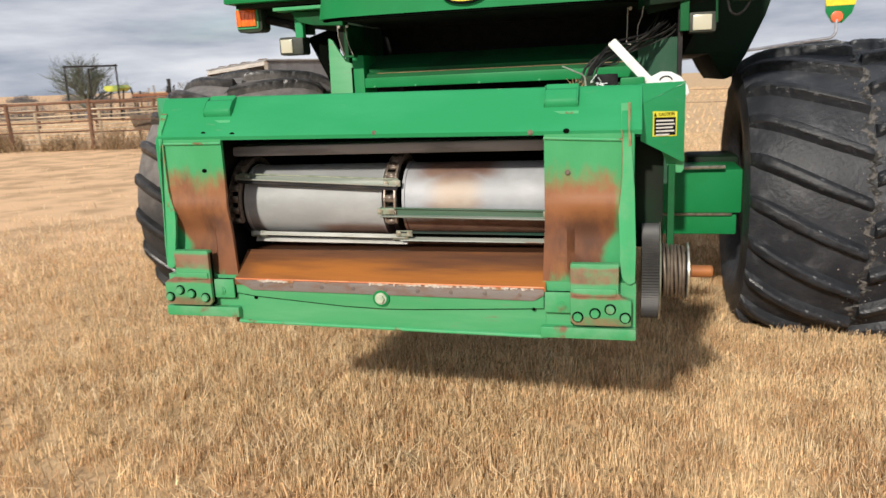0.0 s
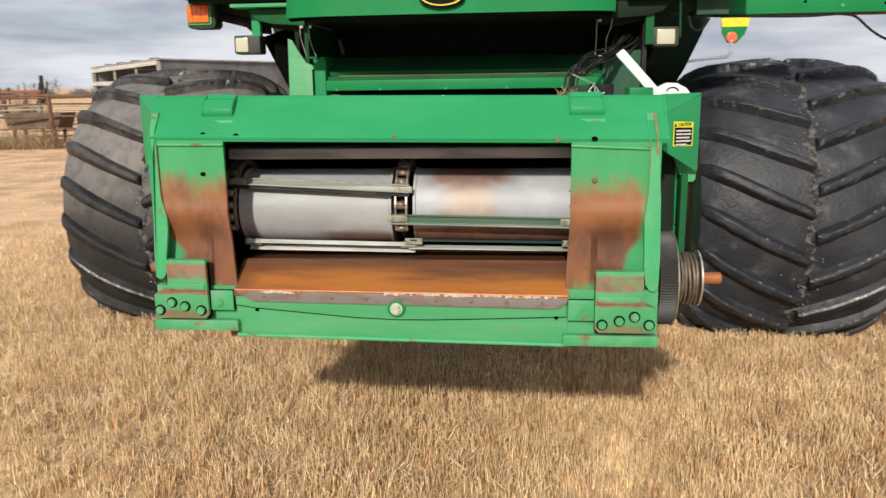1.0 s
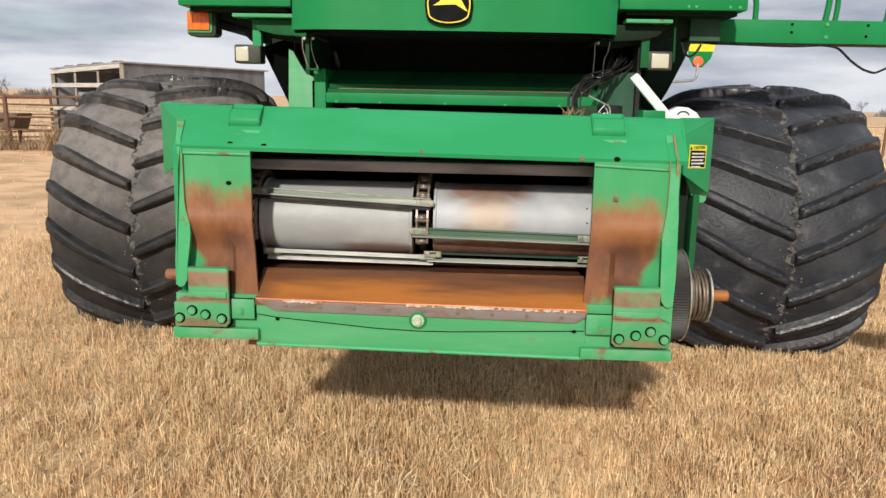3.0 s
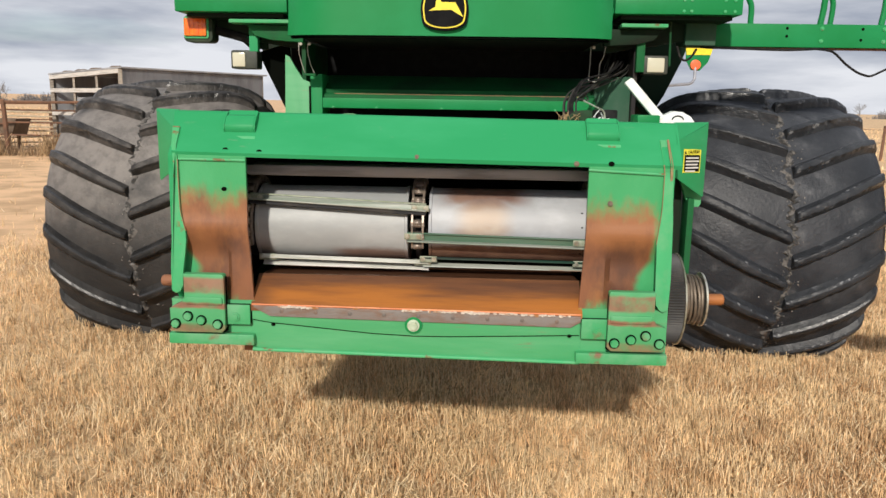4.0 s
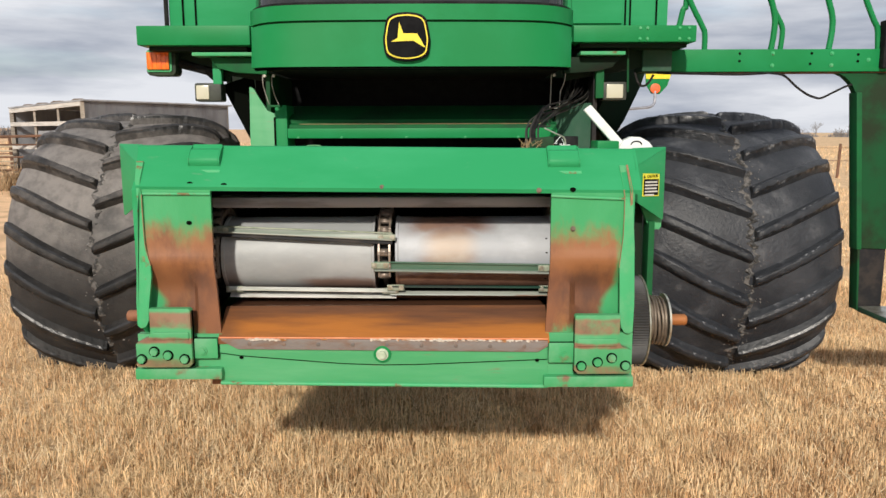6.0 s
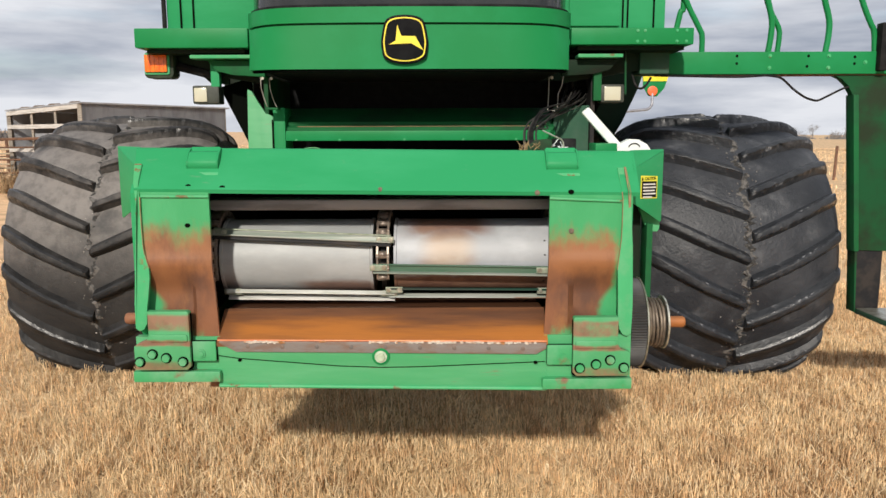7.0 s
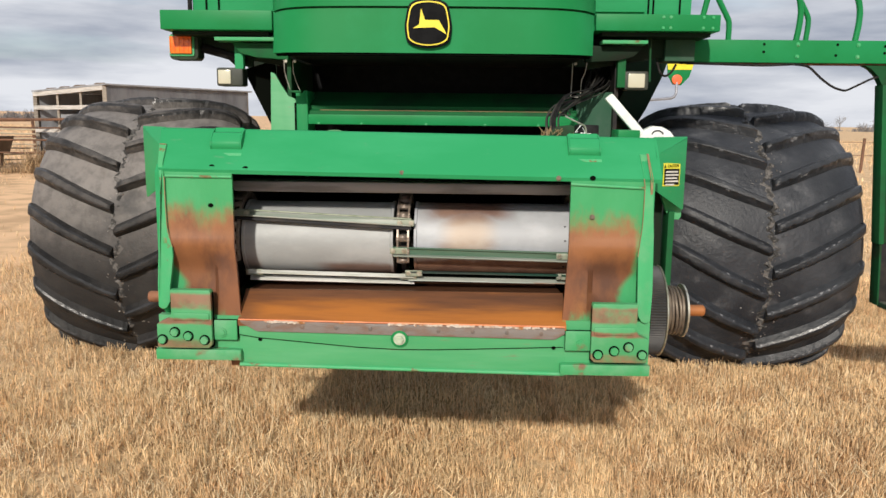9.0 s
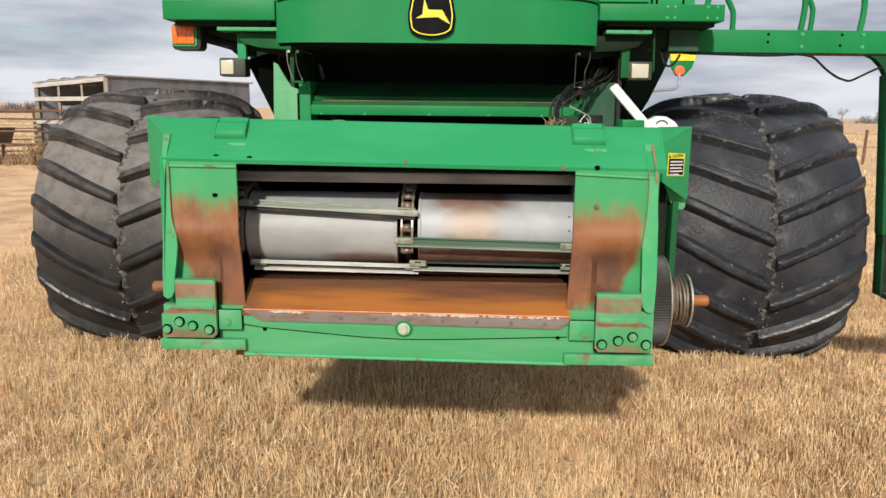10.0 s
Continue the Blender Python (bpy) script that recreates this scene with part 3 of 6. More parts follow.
def build_feeder():
    shell = bmesh.new()
    # tapering tunnel from the mouth back to the pivot
    plate_x([(0.10, 1.545), (1.75, 1.50), (1.75, 1.485), (0.10, 1.53)], -0.72, 1.38, bm=shell)
    for x in (-0.72, 0.645):
        plate_x([(0.05, 0.86), (1.75, 1.02), (1.75, 1.486), (0.05, 1.532)], x, 0.015, bm=shell)
    plate_x([(0.02, 0.845), (1.75, 1.005), (1.75, 1.02), (0.02, 0.86)], -0.72, 1.38, bm=shell)
    house = part("feeder_house", shell, paint_dusty, harvester, "dusty green feeder house with an open rust-worn mouth")
    house.matrix_basis = Matrix.Translation((0, 0, -0.003))

    # top band, leaning back, with folded wings at both ends
    FALL = -0.0105
    band = [(FRONT, 1.434), (FRONT - 0.004, 1.446), (0.040, 1.556), (0.047, 1.5635), (0.056, 1.566), (0.12, 1.556), (0.12, 1.544), (0.056, 1.552), (-0.03, 1.434)]
    bm = plate_x(band, -0.812, 1.537)
    for v in bm.verts:
        if v.co.x < -0.8:
            v.co.x = -0.780 - 0.19 * (v.co.z - 1.434)
        v.co.z += FALL * (v.co.x - FX)
    part("top_band", bm, paint_worn, house)
    # Pale beads paint the highlight along the folds above the columns.
    for x0, z0, x1, z1 in ((-0.762, 1.4315, -0.560, 1.4300), (0.455, 1.4210, 0.680, 1.4110)):
        bead = [(x0, FRONT - 0.004, z0), ((x0 + x1) / 2, FRONT - 0.005, (z0 + z1) / 2), (x1, FRONT - 0.004, z1)]
        part("fold_edge", tube(bead, 0.0042, 8), paint_edge, house)
    for side, label in ((-1, "folded green wing plate"), (1, "folded green wing plate with a warning label")):
        bm = bmesh.new()
        x_in, x_out = (0.722, 0.849) if side > 0 else (-0.797, -0.9035)
        y_in, y_out = 0.03 if side > 0 else 0.012, 0.145
        outline = [(0, 1.503), (1, 1.557), (1, 1.330), (0.96, 1.326), (0.5, 1.362), (0, 1.400)] if side > 0 else [(0, 1.521), (1, 1.571), (1, 1.350), (0.93, 1.347), (0, 1.399)]
        drop = 0.0 if side > 0 else 0.0155
        prism_into(bm, outline, lambda a, b, d: (x_in + (x_out - x_in) * a, y_in + (y_out - y_in) * a + d, b), 0.008, 0.0015)
        # the upper return between band and wing
        corners = [Vector((x_in - side * 0.004, 0.048, 1.5570 + drop)), Vector((x_out, y_out, 1.558 + drop)), Vector((x_in, y_in, 1.503 + drop)), Vector((x_in - side * 0.004, -0.006 if side > 0 else 0.004, 1.498 + drop))]
        low = [bm.verts.new(v) for v in corners]
        high = [bm.verts.new(v + Vector((0, 0.006, 0.003))) for v in corners]
        for k in range(4):
            bm.faces.new((low[k], low[(k + 1) % 4], high[(k + 1) % 4], high[k]))
        for tri in ((0, 1, 2), (0, 2, 3)):
            bm.faces.new([low[k] for k in tri])
            bm.faces.new([high[k] for k in tri[::-1]])
        bmesh.ops.recalc_face_normals(bm, faces=bm.faces[:])
        wing = part("wing_plate", bm, paint_worn, house, label)
        if side > 0:
            def on_wing(a, b, d):
                return Vector((x_in + (x_out - x_in) * a, y_in + (y_out - y_in) * a - 0.002 + d, b))
            label_card = prism_into(bmesh.new(), [(0.265, 1.409), (0.815, 1.405), (0.815, 1.476), (0.265, 1.481)], on_wing, 0.0015)
            part("warning_label", label_card, label_yellow, house, "yellow and black warning label with worn white print")
            field = prism_into(bmesh.new(), [(0.30, 1.413), (0.785, 1.409), (0.785, 1.460), (0.30, 1.463)],
                               lambda a, b, d: on_wing(a, b, d) - Vector((0, 0.0015, 0)), 0.001)
            part("label_field", field, black_enamel, house)
            way = Vector((x_out - x_in, y_out - y_in, 0)).normalized()
            text = bpy.data.curves.new("label_text", "FONT")
            text.body, text.size, text.extrude, text.align_x, text.align_y = "CAUTION", 0.0135, 0.0004, "CENTER", "CENTER"
            carrier = bpy.data.objects.new("label_text", text)
            bpy.context.scene.collection.objects.link(carrier)
            letters = bpy.data.meshes.new_from_object(carrier.evaluated_get(bpy.context.evaluated_depsgraph_get()))
            bpy.data.objects.remove(carrier)
            letters.materials.append(black_enamel)
            ob = new("label_word", letters)
            ob.parent = house
            axes = Matrix((way, Vector((0, 0, 1)), way.cross(Vector((0, 0, 1))))).transposed().to_4x4()
            ob.matrix_basis = Matrix.Translation(on_wing(0.58, 1.4700, -0.0012)) @ axes
            sign = prism_into(bmesh.new(), [(0.285, 1.4655), (0.355, 1.4655), (0.32, 1.477)], lambda a, b, d: on_wing(a, b, d) - Vector((0, 0.0012, 0)), 0.001)
            part("label_triangle", sign, black_enamel, house)
            for k, width in enumerate((0.40, 0.42, 0.38, 0.42, 0.30)):
                z = 1.4535 - k * 0.0100
                bar = prism_into(bmesh.new(), [(0.34, z - 0.0025), (0.34 + width, z - 0.0045), (0.34 + width, z), (0.34, z + 0.002)],
                                 lambda a, b, d: on_wing(a, b, d) - Vector((0, 0.003, 0)), 0.001)
                part("label_bar", bar, label_white, house)
    # hook pockets on the band
    def on_band(s, out):
        """A point on the leaning band: s along its slope from the lower edge, out square to it."""
        return (FRONT + 0.64 * s - 0.77 * out, 1.437 + 0.77 * s + 0.64 * out + FALL * ((x0 + x1) / 2 - FX))
    for x0, x1, low in ((-0.634, -0.546, 0.080), (0.455, 0.545, 0.086)):
        outline = [on_band(low, 0.0), on_band(low + 0.004, 0.014), on_band(low + 0.010, 0.022), on_band(low + 0.020, 0.026), on_band(low + 0.052, 0.024),
                   on_band(low + 0.062, 0.016), on_band(low + 0.066, 0.012), on_band(low + 0.082, 0.012), on_band(low + 0.082, -0.004)]
        part("hook_pocket", plate_x(outline, x0, x1 - x0, 0.002), paint_worn, house, "raised hook pocket pressed into the band")
        for xs in (x0 - 0.004, x1):
            side = [on_band(low - 0.002, 0.0), on_band(low + 0.006, 0.019), on_band(low + 0.018, 0.0265), on_band(low + 0.050, 0.0245), on_band(low + 0.078, 0.0125), on_band(low + 0.078, -0.004)]
            part("pocket_side", plate_x(side, xs, 0.004, 0.001), paint_worn, house)
        lip = [on_band(low - 0.024, 0.0), on_band(low - 0.022, 0.008), on_band(low - 0.012, 0.008), on_band(low - 0.008, 0.0)]
        part("pocket_lip", plate_x(lip, x0 - 0.002, x1 - x0 + 0.008), paint_edge, house)

    # side columns: rust-worn scoops between the outer flange and the mouth
    def column(x0, x1, zt, zb, mouth_side):
        """A pressed plate: flat above, creased forward at mid height, falling back below, with a flat strip beside the mouth."""
        bm, rows, nz, nx = bmesh.new(), [], 30, 12
        for i in range(nz + 1):
            z = zt + (zb - zt) * i / nz
            crease = math.exp(-((z - 1.232) / 0.020) ** 2)
            fall = max(0.0, min(1.0, (1.228 - z) / 0.10))
            row = []
            for k in range(nx + 1):
                u = k / nx
                inner = u if mouth_side > 0 else 1 - u
                x = x0 + (x1 - x0) * u
                flare = max(0.0, min(1.0, (1.20 - z) / 0.20))
                if inner > 0.99:
                    x += mouth_side * 0.010 * flare
                strip = max(0.0, min(1.0, (inner - 0.72 + 0.10 * flare) / 0.06))
                y = FRONT - 0.001 - 0.006 * crease * (1 - 0.5 * strip) + 0.034 * fall * fall * (3 - 2 * fall) * (1 - 0.75 * strip)
                row.append(bm.verts.new((x, y, z)))
            rows.append(row)
        for a, b in zip(rows, rows[1:]):
            for k in range(nx):
                bm.faces.new((a[k], b[k], b[k + 1], a[k + 1]))
        bmesh.ops.recalc_face_normals(bm, faces=bm.faces[:])
        bmesh.ops.solidify(bm, geom=bm.faces[:], thickness=0.012)
        return bm

    for x0, x1, zt, toward in ((-0.779, -0.561, 1.4470, 1), (0.456, 0.704, 1.4310, -1)):
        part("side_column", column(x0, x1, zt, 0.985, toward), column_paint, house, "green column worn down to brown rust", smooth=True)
        # dark cheek behind the column; its colour carries the shade there
        inner = -0.665 if x0 < 0 else 0.565
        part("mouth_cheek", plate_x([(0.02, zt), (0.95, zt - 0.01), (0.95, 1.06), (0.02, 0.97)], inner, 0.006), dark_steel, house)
    flanges = {-1: [(-0.797, 1.524), (-0.772, 1.523), (-0.770, 1.470), (-0.764, 1.430), (-0.764, 1.343), (-0.762, 1.275), (-0.749, 1.215), (-0.748, 1.185),
                    (-0.754, 1.137), (-0.761, 1.094), (-0.764, 1.045), (-0.774, 1.026), (-0.788, 1.020), (-0.800, 1.030), (-0.799, 1.102), (-0.785, 1.292), (-0.776, 1.406), (-0.784, 1.470)],
               1: [(0.690, 1.509), (0.667, 1.509), (0.671, 1.440), (0.674, 1.404), (0.673, 1.303), (0.668, 1.251), (0.664, 1.205), (0.667, 1.130),
                   (0.669, 1.060), (0.674, 1.020), (0.684, 1.004), (0.697, 0.998), (0.711, 1.006), (0.713, 1.095), (0.707, 1.285), (0.698, 1.396)]}
    for side, x in ((-1, -0.795), (1, 0.690)):
        low = 0.012 if side < 0 else -0.006
        outline = [(-0.056, 1.03 + low), (0.05, 0.92), (0.16, 0.92), (0.20, 1.1), (0.16, 1.38), (-0.030, 1.455 + low), (-0.050, 1.43 + low)]
        part("flange_side", plate_x(outline, x, 0.016, 0.002), paint_worn, house)
        outline = flanges[side][::-1] if side < 0 else flanges[side]

        foot = 1.438 if side > 0 else 1.454

        def lean(a, b, d):
            """The flange follows the band's slope at its upper end."""
            return (a, FRONT - 0.010 + 0.855 * max(0.0, b - foot) + d, b)
        part("outer_flange", prism_into(bmesh.new(), outline, lean, 0.012, 0.002), paint_edge, house, "pale faded green outer flange")
        line = [(a - side * 0.0005, b) for a, b in flanges[side] if 1.19 < b < 1.45 and (side > 0 and a < 0.680 or side < 0 and a > -0.7645)]
        pts = curve_points([(a, FRONT - 0.0085 + 0.855 * max(0.0, b - foot), b) for a, b in sorted(line, key=lambda q: -q[1])], 4)
        part("rust_streak", tube(pts, 0.0015, 6), edge_dirt, house)
    part("rust_streak", prism_into(bmesh.new(), [(0.687, 1.511), (0.693, 1.511), (0.696, 1.440), (0.697, 1.396), (0.690, 1.392), (0.689, 1.44)],
                                   lambda a, b, d: (a, FRONT - 0.0125 + 0.855 * max(0.0, b - 1.438) + d, b), 0.004), edge_dirt, house)
    part("rust_streak", tube([(-0.794, FRONT + 0.049, 1.5245), (-0.773, FRONT + 0.049, 1.5240)], 0.0016, 6), edge_dirt, house)

    # lower lip with a shallow V-shaped cover
    bm = plate_y([(-0.557, 0.846), (0.455, 0.831), (0.455, 0.980), (-0.557, 0.990)], FRONT, 0.05, 0.003)
    part("lower_lip", bm, paint_scoured, house)
    bm = plate_y([(-0.553, 0.944), (-0.495, 0.935), (-0.184, 0.909), (-0.055, 0.904), (0.05, 0.905), (0.163, 0.909), (0.45, 0.920), (0.45, 0.980), (-0.553, 0.990)],
                 FRONT - 0.009, 0.012, 0.002)
    part("lip_cover", bm, paint_scoured, house)
    # Black strip draws the thin shadow below the cover's edge.
    bm = plate_y([(-0.553, 0.940), (-0.495, 0.931), (-0.184, 0.905), (-0.055, 0.900), (0.05, 0.901), (0.163, 0.905), (0.45, 0.916), (0.45, 0.960), (-0.553, 0.970)], FRONT - 0.003, 0.004)
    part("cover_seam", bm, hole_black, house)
    bm = tube([(-0.555, FRONT - 0.004, 0.846), (0.455, FRONT - 0.004, 0.831)], 0.006, 8)
    part("lip_bead", bm, paint_edge, house)
    for x0, x1, z0, z1 in ((-0.812, -0.546, 0.862, 0.897), (0.440, 0.716, 0.833, 0.868)):
        bm = box(x0, x1, FRONT - 0.022, 0.12, z0, z1, 0.006)
        part("bottom_rail", bm, plate_paint, house)
        part("corner_plate", box(x0 + 0.006, x1 - 0.002, FRONT + 0.003, FRONT + 0.03, z1 - 0.01, 1.0), paint_scoured, house)
    bm = box(-0.60, 0.42, 0.0, 0.10, 0.822, 0.842, 0.004)
    part("under_bar", bm, rust_plain, house)
    for x, z, r in ((-0.055, 0.939, 0.017),):
        ring = lambda rad, n: [(x + rad * math.cos(2 * math.pi * k / n), z + rad * math.sin(2 * math.pi * k / n)) for k in range(n)]
        part("bolt_boss", plate_y(ring(0.027, 24), FRONT - 0.016, 0.012, 0.002), paint, house)
        part("centre_bolt", bolt_into(bmesh.new(), x, FRONT - 0.016, z, 0.013, 0.012), bolt_pale, house, "pale painted centre bolt")

    # floor of the mouth and its wear strip
    bm = plate_x([(FRONT - 0.012, 0.988), (0.045, 1.066), (0.065, 1.058), (0.6, 1.03), (0.6, 1.01), (0.05, 1.03), (FRONT - 0.012, 0.972)], -0.556, 1.012)
    part("floor_plate", bm, floor_rust_shaded, house, "orange-rusted feeder floor plate")
    bm = bmesh.new()
    prof = [(-0.496, 0.956), (0.422, 0.944), (0.452, 0.962), (0.452, 0.980), (-0.548, 0.990), (-0.545, 0.982)]
    plate_y(prof, FRONT - 0.0155, 0.006, 0.002, bm)
    part("wear_strip", bm, wear_steel, house, "scuffed grey wear strip with flat rivets")
    for k in range(9):
        x = -0.46 + k * 0.105
        ring = [(x + 0.0065 * math.cos(a), 0.973 - 0.012 * k / 9 + 0.0065 * math.sin(a)) for a in (2 * math.pi * i / 12 for i in range(12))]
        part("rivet", plate_y(ring, FRONT - 0.0168, 0.004, 0.001), wear_rivet, house)
    part("floor_edge", tube([(-0.552, FRONT - 0.013, 0.9925), (0.452, FRONT - 0.013, 0.9845)], 0.0030, 8), edge_rust, house, "bare orange edge of the floor plate")
    rnd = random.Random(5)
    bm = bmesh.new()
    for x0, x1, fill, tall in ((-0.530, -0.490, 0.4, 0.006), (-0.470, -0.352, 0.97, 0.010), (-0.24, -0.232, 1.0, 0.006), (-0.09, 0.08, 0.75, 0.008), (0.09, 0.24, 0.8, 0.009),
                               (0.235, 0.42, 0.85, 0.010)):
        x = x0
        while x < x1:
            w = rnd.uniform(0.004, 0.013)
            if rnd.random() < fill:
                z = 0.9890 - 0.0080 * (x + 0.5)
                up, down = rnd.uniform(0.001, 0.0035), rnd.uniform(0.25, 1.0) * tall * 0.7
                plate_y([(x, z - down * rnd.uniform(0.5, 1)), (x + w * 0.5, z - down), (x + w * 1.1, z - down * rnd.uniform(0.4, 1)), (x + w, z + up),
                         (x + w * 0.4, z + up * rnd.uniform(0.5, 1.3)), (x - w * 0.1, z + up * 0.7)], FRONT - 0.0192, 0.004, 0.0, bm)
            x += w
    tagged(part("bright_chip", bm, bright_edge, house, "bare bright steel where the edge is chipped"), kind="stuff")

    # mounting plates with four bolts, and a smaller plate beside each
    for x0, x1, z0, z1, heads, small, sb, mount_mat in (
            (-0.799, -0.629, 0.905, 1.088, ((-0.782, 0.932), (-0.743, 0.956), (-0.702, 0.944), (-0.652, 0.932)), (-0.634, -0.557, 0.928, 0.990), (-0.603, 0.952), mount_paint_left),
            (0.530, 0.702, 0.880, 1.064, ((0.551, 0.906), (0.600, 0.918), (0.643, 0.931), (0.685, 0.907)), (0.454, 0.533, 0.911, 0.973), (0.502, 0.932), mount_paint_right)):
        part("plate_gap", plate_y(rounded(x0 + 0.050 if x0 < 0 else x0 - 0.0004, x1 + 0.0016 if x0 < 0 else x1 - 0.040, z0 - 0.0016, z1 - 0.006, 0.008), FRONT - 0.0235, 0.012), hole_black, house)
        part("plate_gap", plate_y(rounded(small[0] - 0.0004, small[1] + 0.0016, small[2] - 0.0016, small[3] + 0.0016, 0.004), FRONT - 0.012, 0.006), hole_black, house)
        if x0 < 0:
            outline = [(x0 + 0.046, z1), (x1 - 0.006, z1), (x1, z1 - 0.006), (x1, z0 + 0.012), (x1 - 0.012, z0), (x0 + 0.004, z0), (x0, z0 + 0.004), (x0, z0 + 0.074), (x0 + 0.010, z0 + 0.082), (x0 + 0.040, z0 + 0.096), (x0 + 0.046, z0 + 0.110)]
        else:
            outline = [(x0 + 0.004, z1), (x1 - 0.036, z1), (x1 - 0.036, z0 + 0.100), (x1 - 0.028, z0 + 0.086), (x1, z0 + 0.076), (x1, z0 + 0.004), (x1 - 0.006, z0), (x0 + 0.012, z0), (x0, z0 + 0.012), (x0, z1 - 0.004)]
        bm = plate_y(outline, FRONT - 0.036, 0.03, 0.004)
        plate_y(rounded(x0 + (0.052 if x0 < 0 else 0.006), x1 - (0.006 if x0 < 0 else 0.042), z0 + 0.088, z0 + 0.112, 0.006), FRONT - 0.041, 0.01, 0.003, bm)
        part("mounting_plate", bm, mount_mat, house, "chipped green mounting plate with four bolts")
        for x, z in heads:
            bm = bmesh.new()
            ring = lambda rad: [(x + rad * math.cos(2 * math.pi * k / 18), z + rad * math.sin(2 * math.pi * k / 18)) for k in range(18)]
            part("bolt_recess", plate_y(ring(0.0165), FRONT - 0.0378, 0.003), hole_black, house)
            part("bolt", bolt_into(bm, x, FRONT - 0.039, z, 0.0122, 0.007, 6, 1.0), plate_paint, house)
        bm = plate_y(rounded(*small, 0.003), FRONT - 0.018, 0.014, 0.002)
        part("shim_plate", bm, plate_paint, house)
        part("bolt", bolt_into(bmesh.new(), sb[0], FRONT - 0.018, sb[1], 0.010, 0.006), plate_paint, house)
    for x, z, r, y in ((-0.622, 1.460, 0.007, -0.044), (-0.520, 1.456, 0.007, -0.047), (-0.628, 1.344, 0.0065, -0.051), (0.519, 1.440, 0.007, -0.053), (-0.490, 0.926, 0.005, FRONT - 0.001),
                       (0.420, 0.917, 0.005, FRONT - 0.008)):
        ring = [(x + r * 1.3 * math.cos(2 * math.pi * k / 12), z + r * math.sin(2 * math.pi * k / 12)) for k in range(12)]
        part("bolt_hole", plate_y(ring, y - 0.002, 0.004), hole_black, house)
    for x, z, y in ((-0.050, 1.448, -0.047), (0.418, 1.438, -0.051), (0.522, 1.323, -0.052)):
        part("rusty_bolt", bolt_into(bmesh.new(), x, y, z, 0.0055, 0.007), spring_steel, house)

    # drum, chains and slats inside the mouth
    DY, DZ, DR = 0.225, 1.208, 0.122
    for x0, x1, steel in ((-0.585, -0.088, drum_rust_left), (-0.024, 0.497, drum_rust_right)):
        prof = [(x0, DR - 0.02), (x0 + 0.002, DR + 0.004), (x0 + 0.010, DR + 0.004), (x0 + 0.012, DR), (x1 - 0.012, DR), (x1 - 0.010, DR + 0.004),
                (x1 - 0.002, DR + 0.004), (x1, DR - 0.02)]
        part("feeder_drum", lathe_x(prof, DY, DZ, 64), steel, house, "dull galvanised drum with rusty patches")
    for k in range(5):
        a = radians(150 + k * 22)
        for x in (0.466,):
            c = Vector((x, DY + DR * math.cos(a), DZ + DR * math.sin(a)))
            part("drum_rivet", box(x - 0.003, x + 0.003, c.y - 0.002, c.y + 0.002, c.z - 0.002, c.z + 0.002, 0.0005), dark_steel, house)
    part("drum_shaft", lathe_x([(-0.70, 0.035), (0.64, 0.035)], DY, DZ, 20), dark_steel, house)
    link = bmesh.new()
    for sx in (-0.017, 0.017):
        prism_into(link, rounded(-0.024, 0.024, -0.009, 0.009, 0.008, 4), lambda a, b, d: (sx + d - 0.003, -b, a), 0.006)
    lathe_x([(-0.022, 0.008), (0.022, 0.008)], 0, 0.016, 10, link)
    lathe_x([(-0.014, 0.0105), (0.014, 0.0105)], 0, -0.016, 10, link)
    link_mesh = bpy.data.meshes.new("chain_link")
    link.to_mesh(link_mesh)
    link.free()
    link_mesh.materials.append(chain_steel)
    for cx in (-0.606, -0.056, 0.508):
        for k in range(11):
            a = radians(40 + k * 15.5)
            r = DR + 0.020
            ob = new("chain_link", link_mesh)
            ob.parent = house
            ob.matrix_basis = Matrix.Translation((cx, DY + r * math.cos(a), DZ + r * math.sin(a))) @ Matrix.Rotation(a + math.pi, 4, "X")
        part("sprocket", lathe_x([(cx - 0.010, 0.09), (cx - 0.008, DR - 0.004), (cx + 0.008, DR - 0.004), (cx + 0.010, 0.09)], DY, DZ, 30, smooth_faces=False),
             dark_steel, house)

    def slat(x0, x1, z0, z1, back_mat, ribs, label):
        """A cross slat that spans two chains: a flat back and thin standing ribs; z at its two ends."""
        def at(x, z, out, up):
            h = max(-1.0, min(1.0, (z - DZ) / (DR + 0.026)))
            lean = math.asin(h)
            y = DY - math.cos(lean) * (DR + 0.024)
            return Vector((x, y - out * math.cos(lean) + up * h, z + up * math.cos(lean) + out * h))
        def bar(sect):
            bm = bmesh.new()
            a, b = [[bm.verts.new(at(x, z, *p)) for p in sect] for x, z in ((x0, z0), (x1, z1))]
            n = len(sect)
            for i in range(n):
                bm.faces.new((a[i], a[(i + 1) % n], b[(i + 1) % n], b[i]))
            bm.faces.new(a[::-1])
            bm.faces.new(b)
            bmesh.ops.recalc_face_normals(bm, faces=bm.faces[:])
            return bm
        ob = part("feeder_slat", bar([(-0.006, -0.012), (-0.001, -0.012), (-0.001, 0.011), (-0.006, 0.011)]), back_mat, house, label)
        for up, out, thick, mat in ribs:
            part("slat_rib", bar([(-0.002, up), (out, up - 0.002), (out + 0.002, up + thick * 0.4), (out, up + thick), (-0.002, up + thick)]), mat, house)
        for x, z in ((x0 + 0.018, z0), (x1 - 0.018, z1)):
            c = at(x, z, 0.0, 0.0)
            part("slat_clip", box(x - 0.028, x + 0.028, c.y - 0.009, c.y - 0.002, c.z - 0.008, c.z + 0.012, 0.002), slat_clip_paint, house)
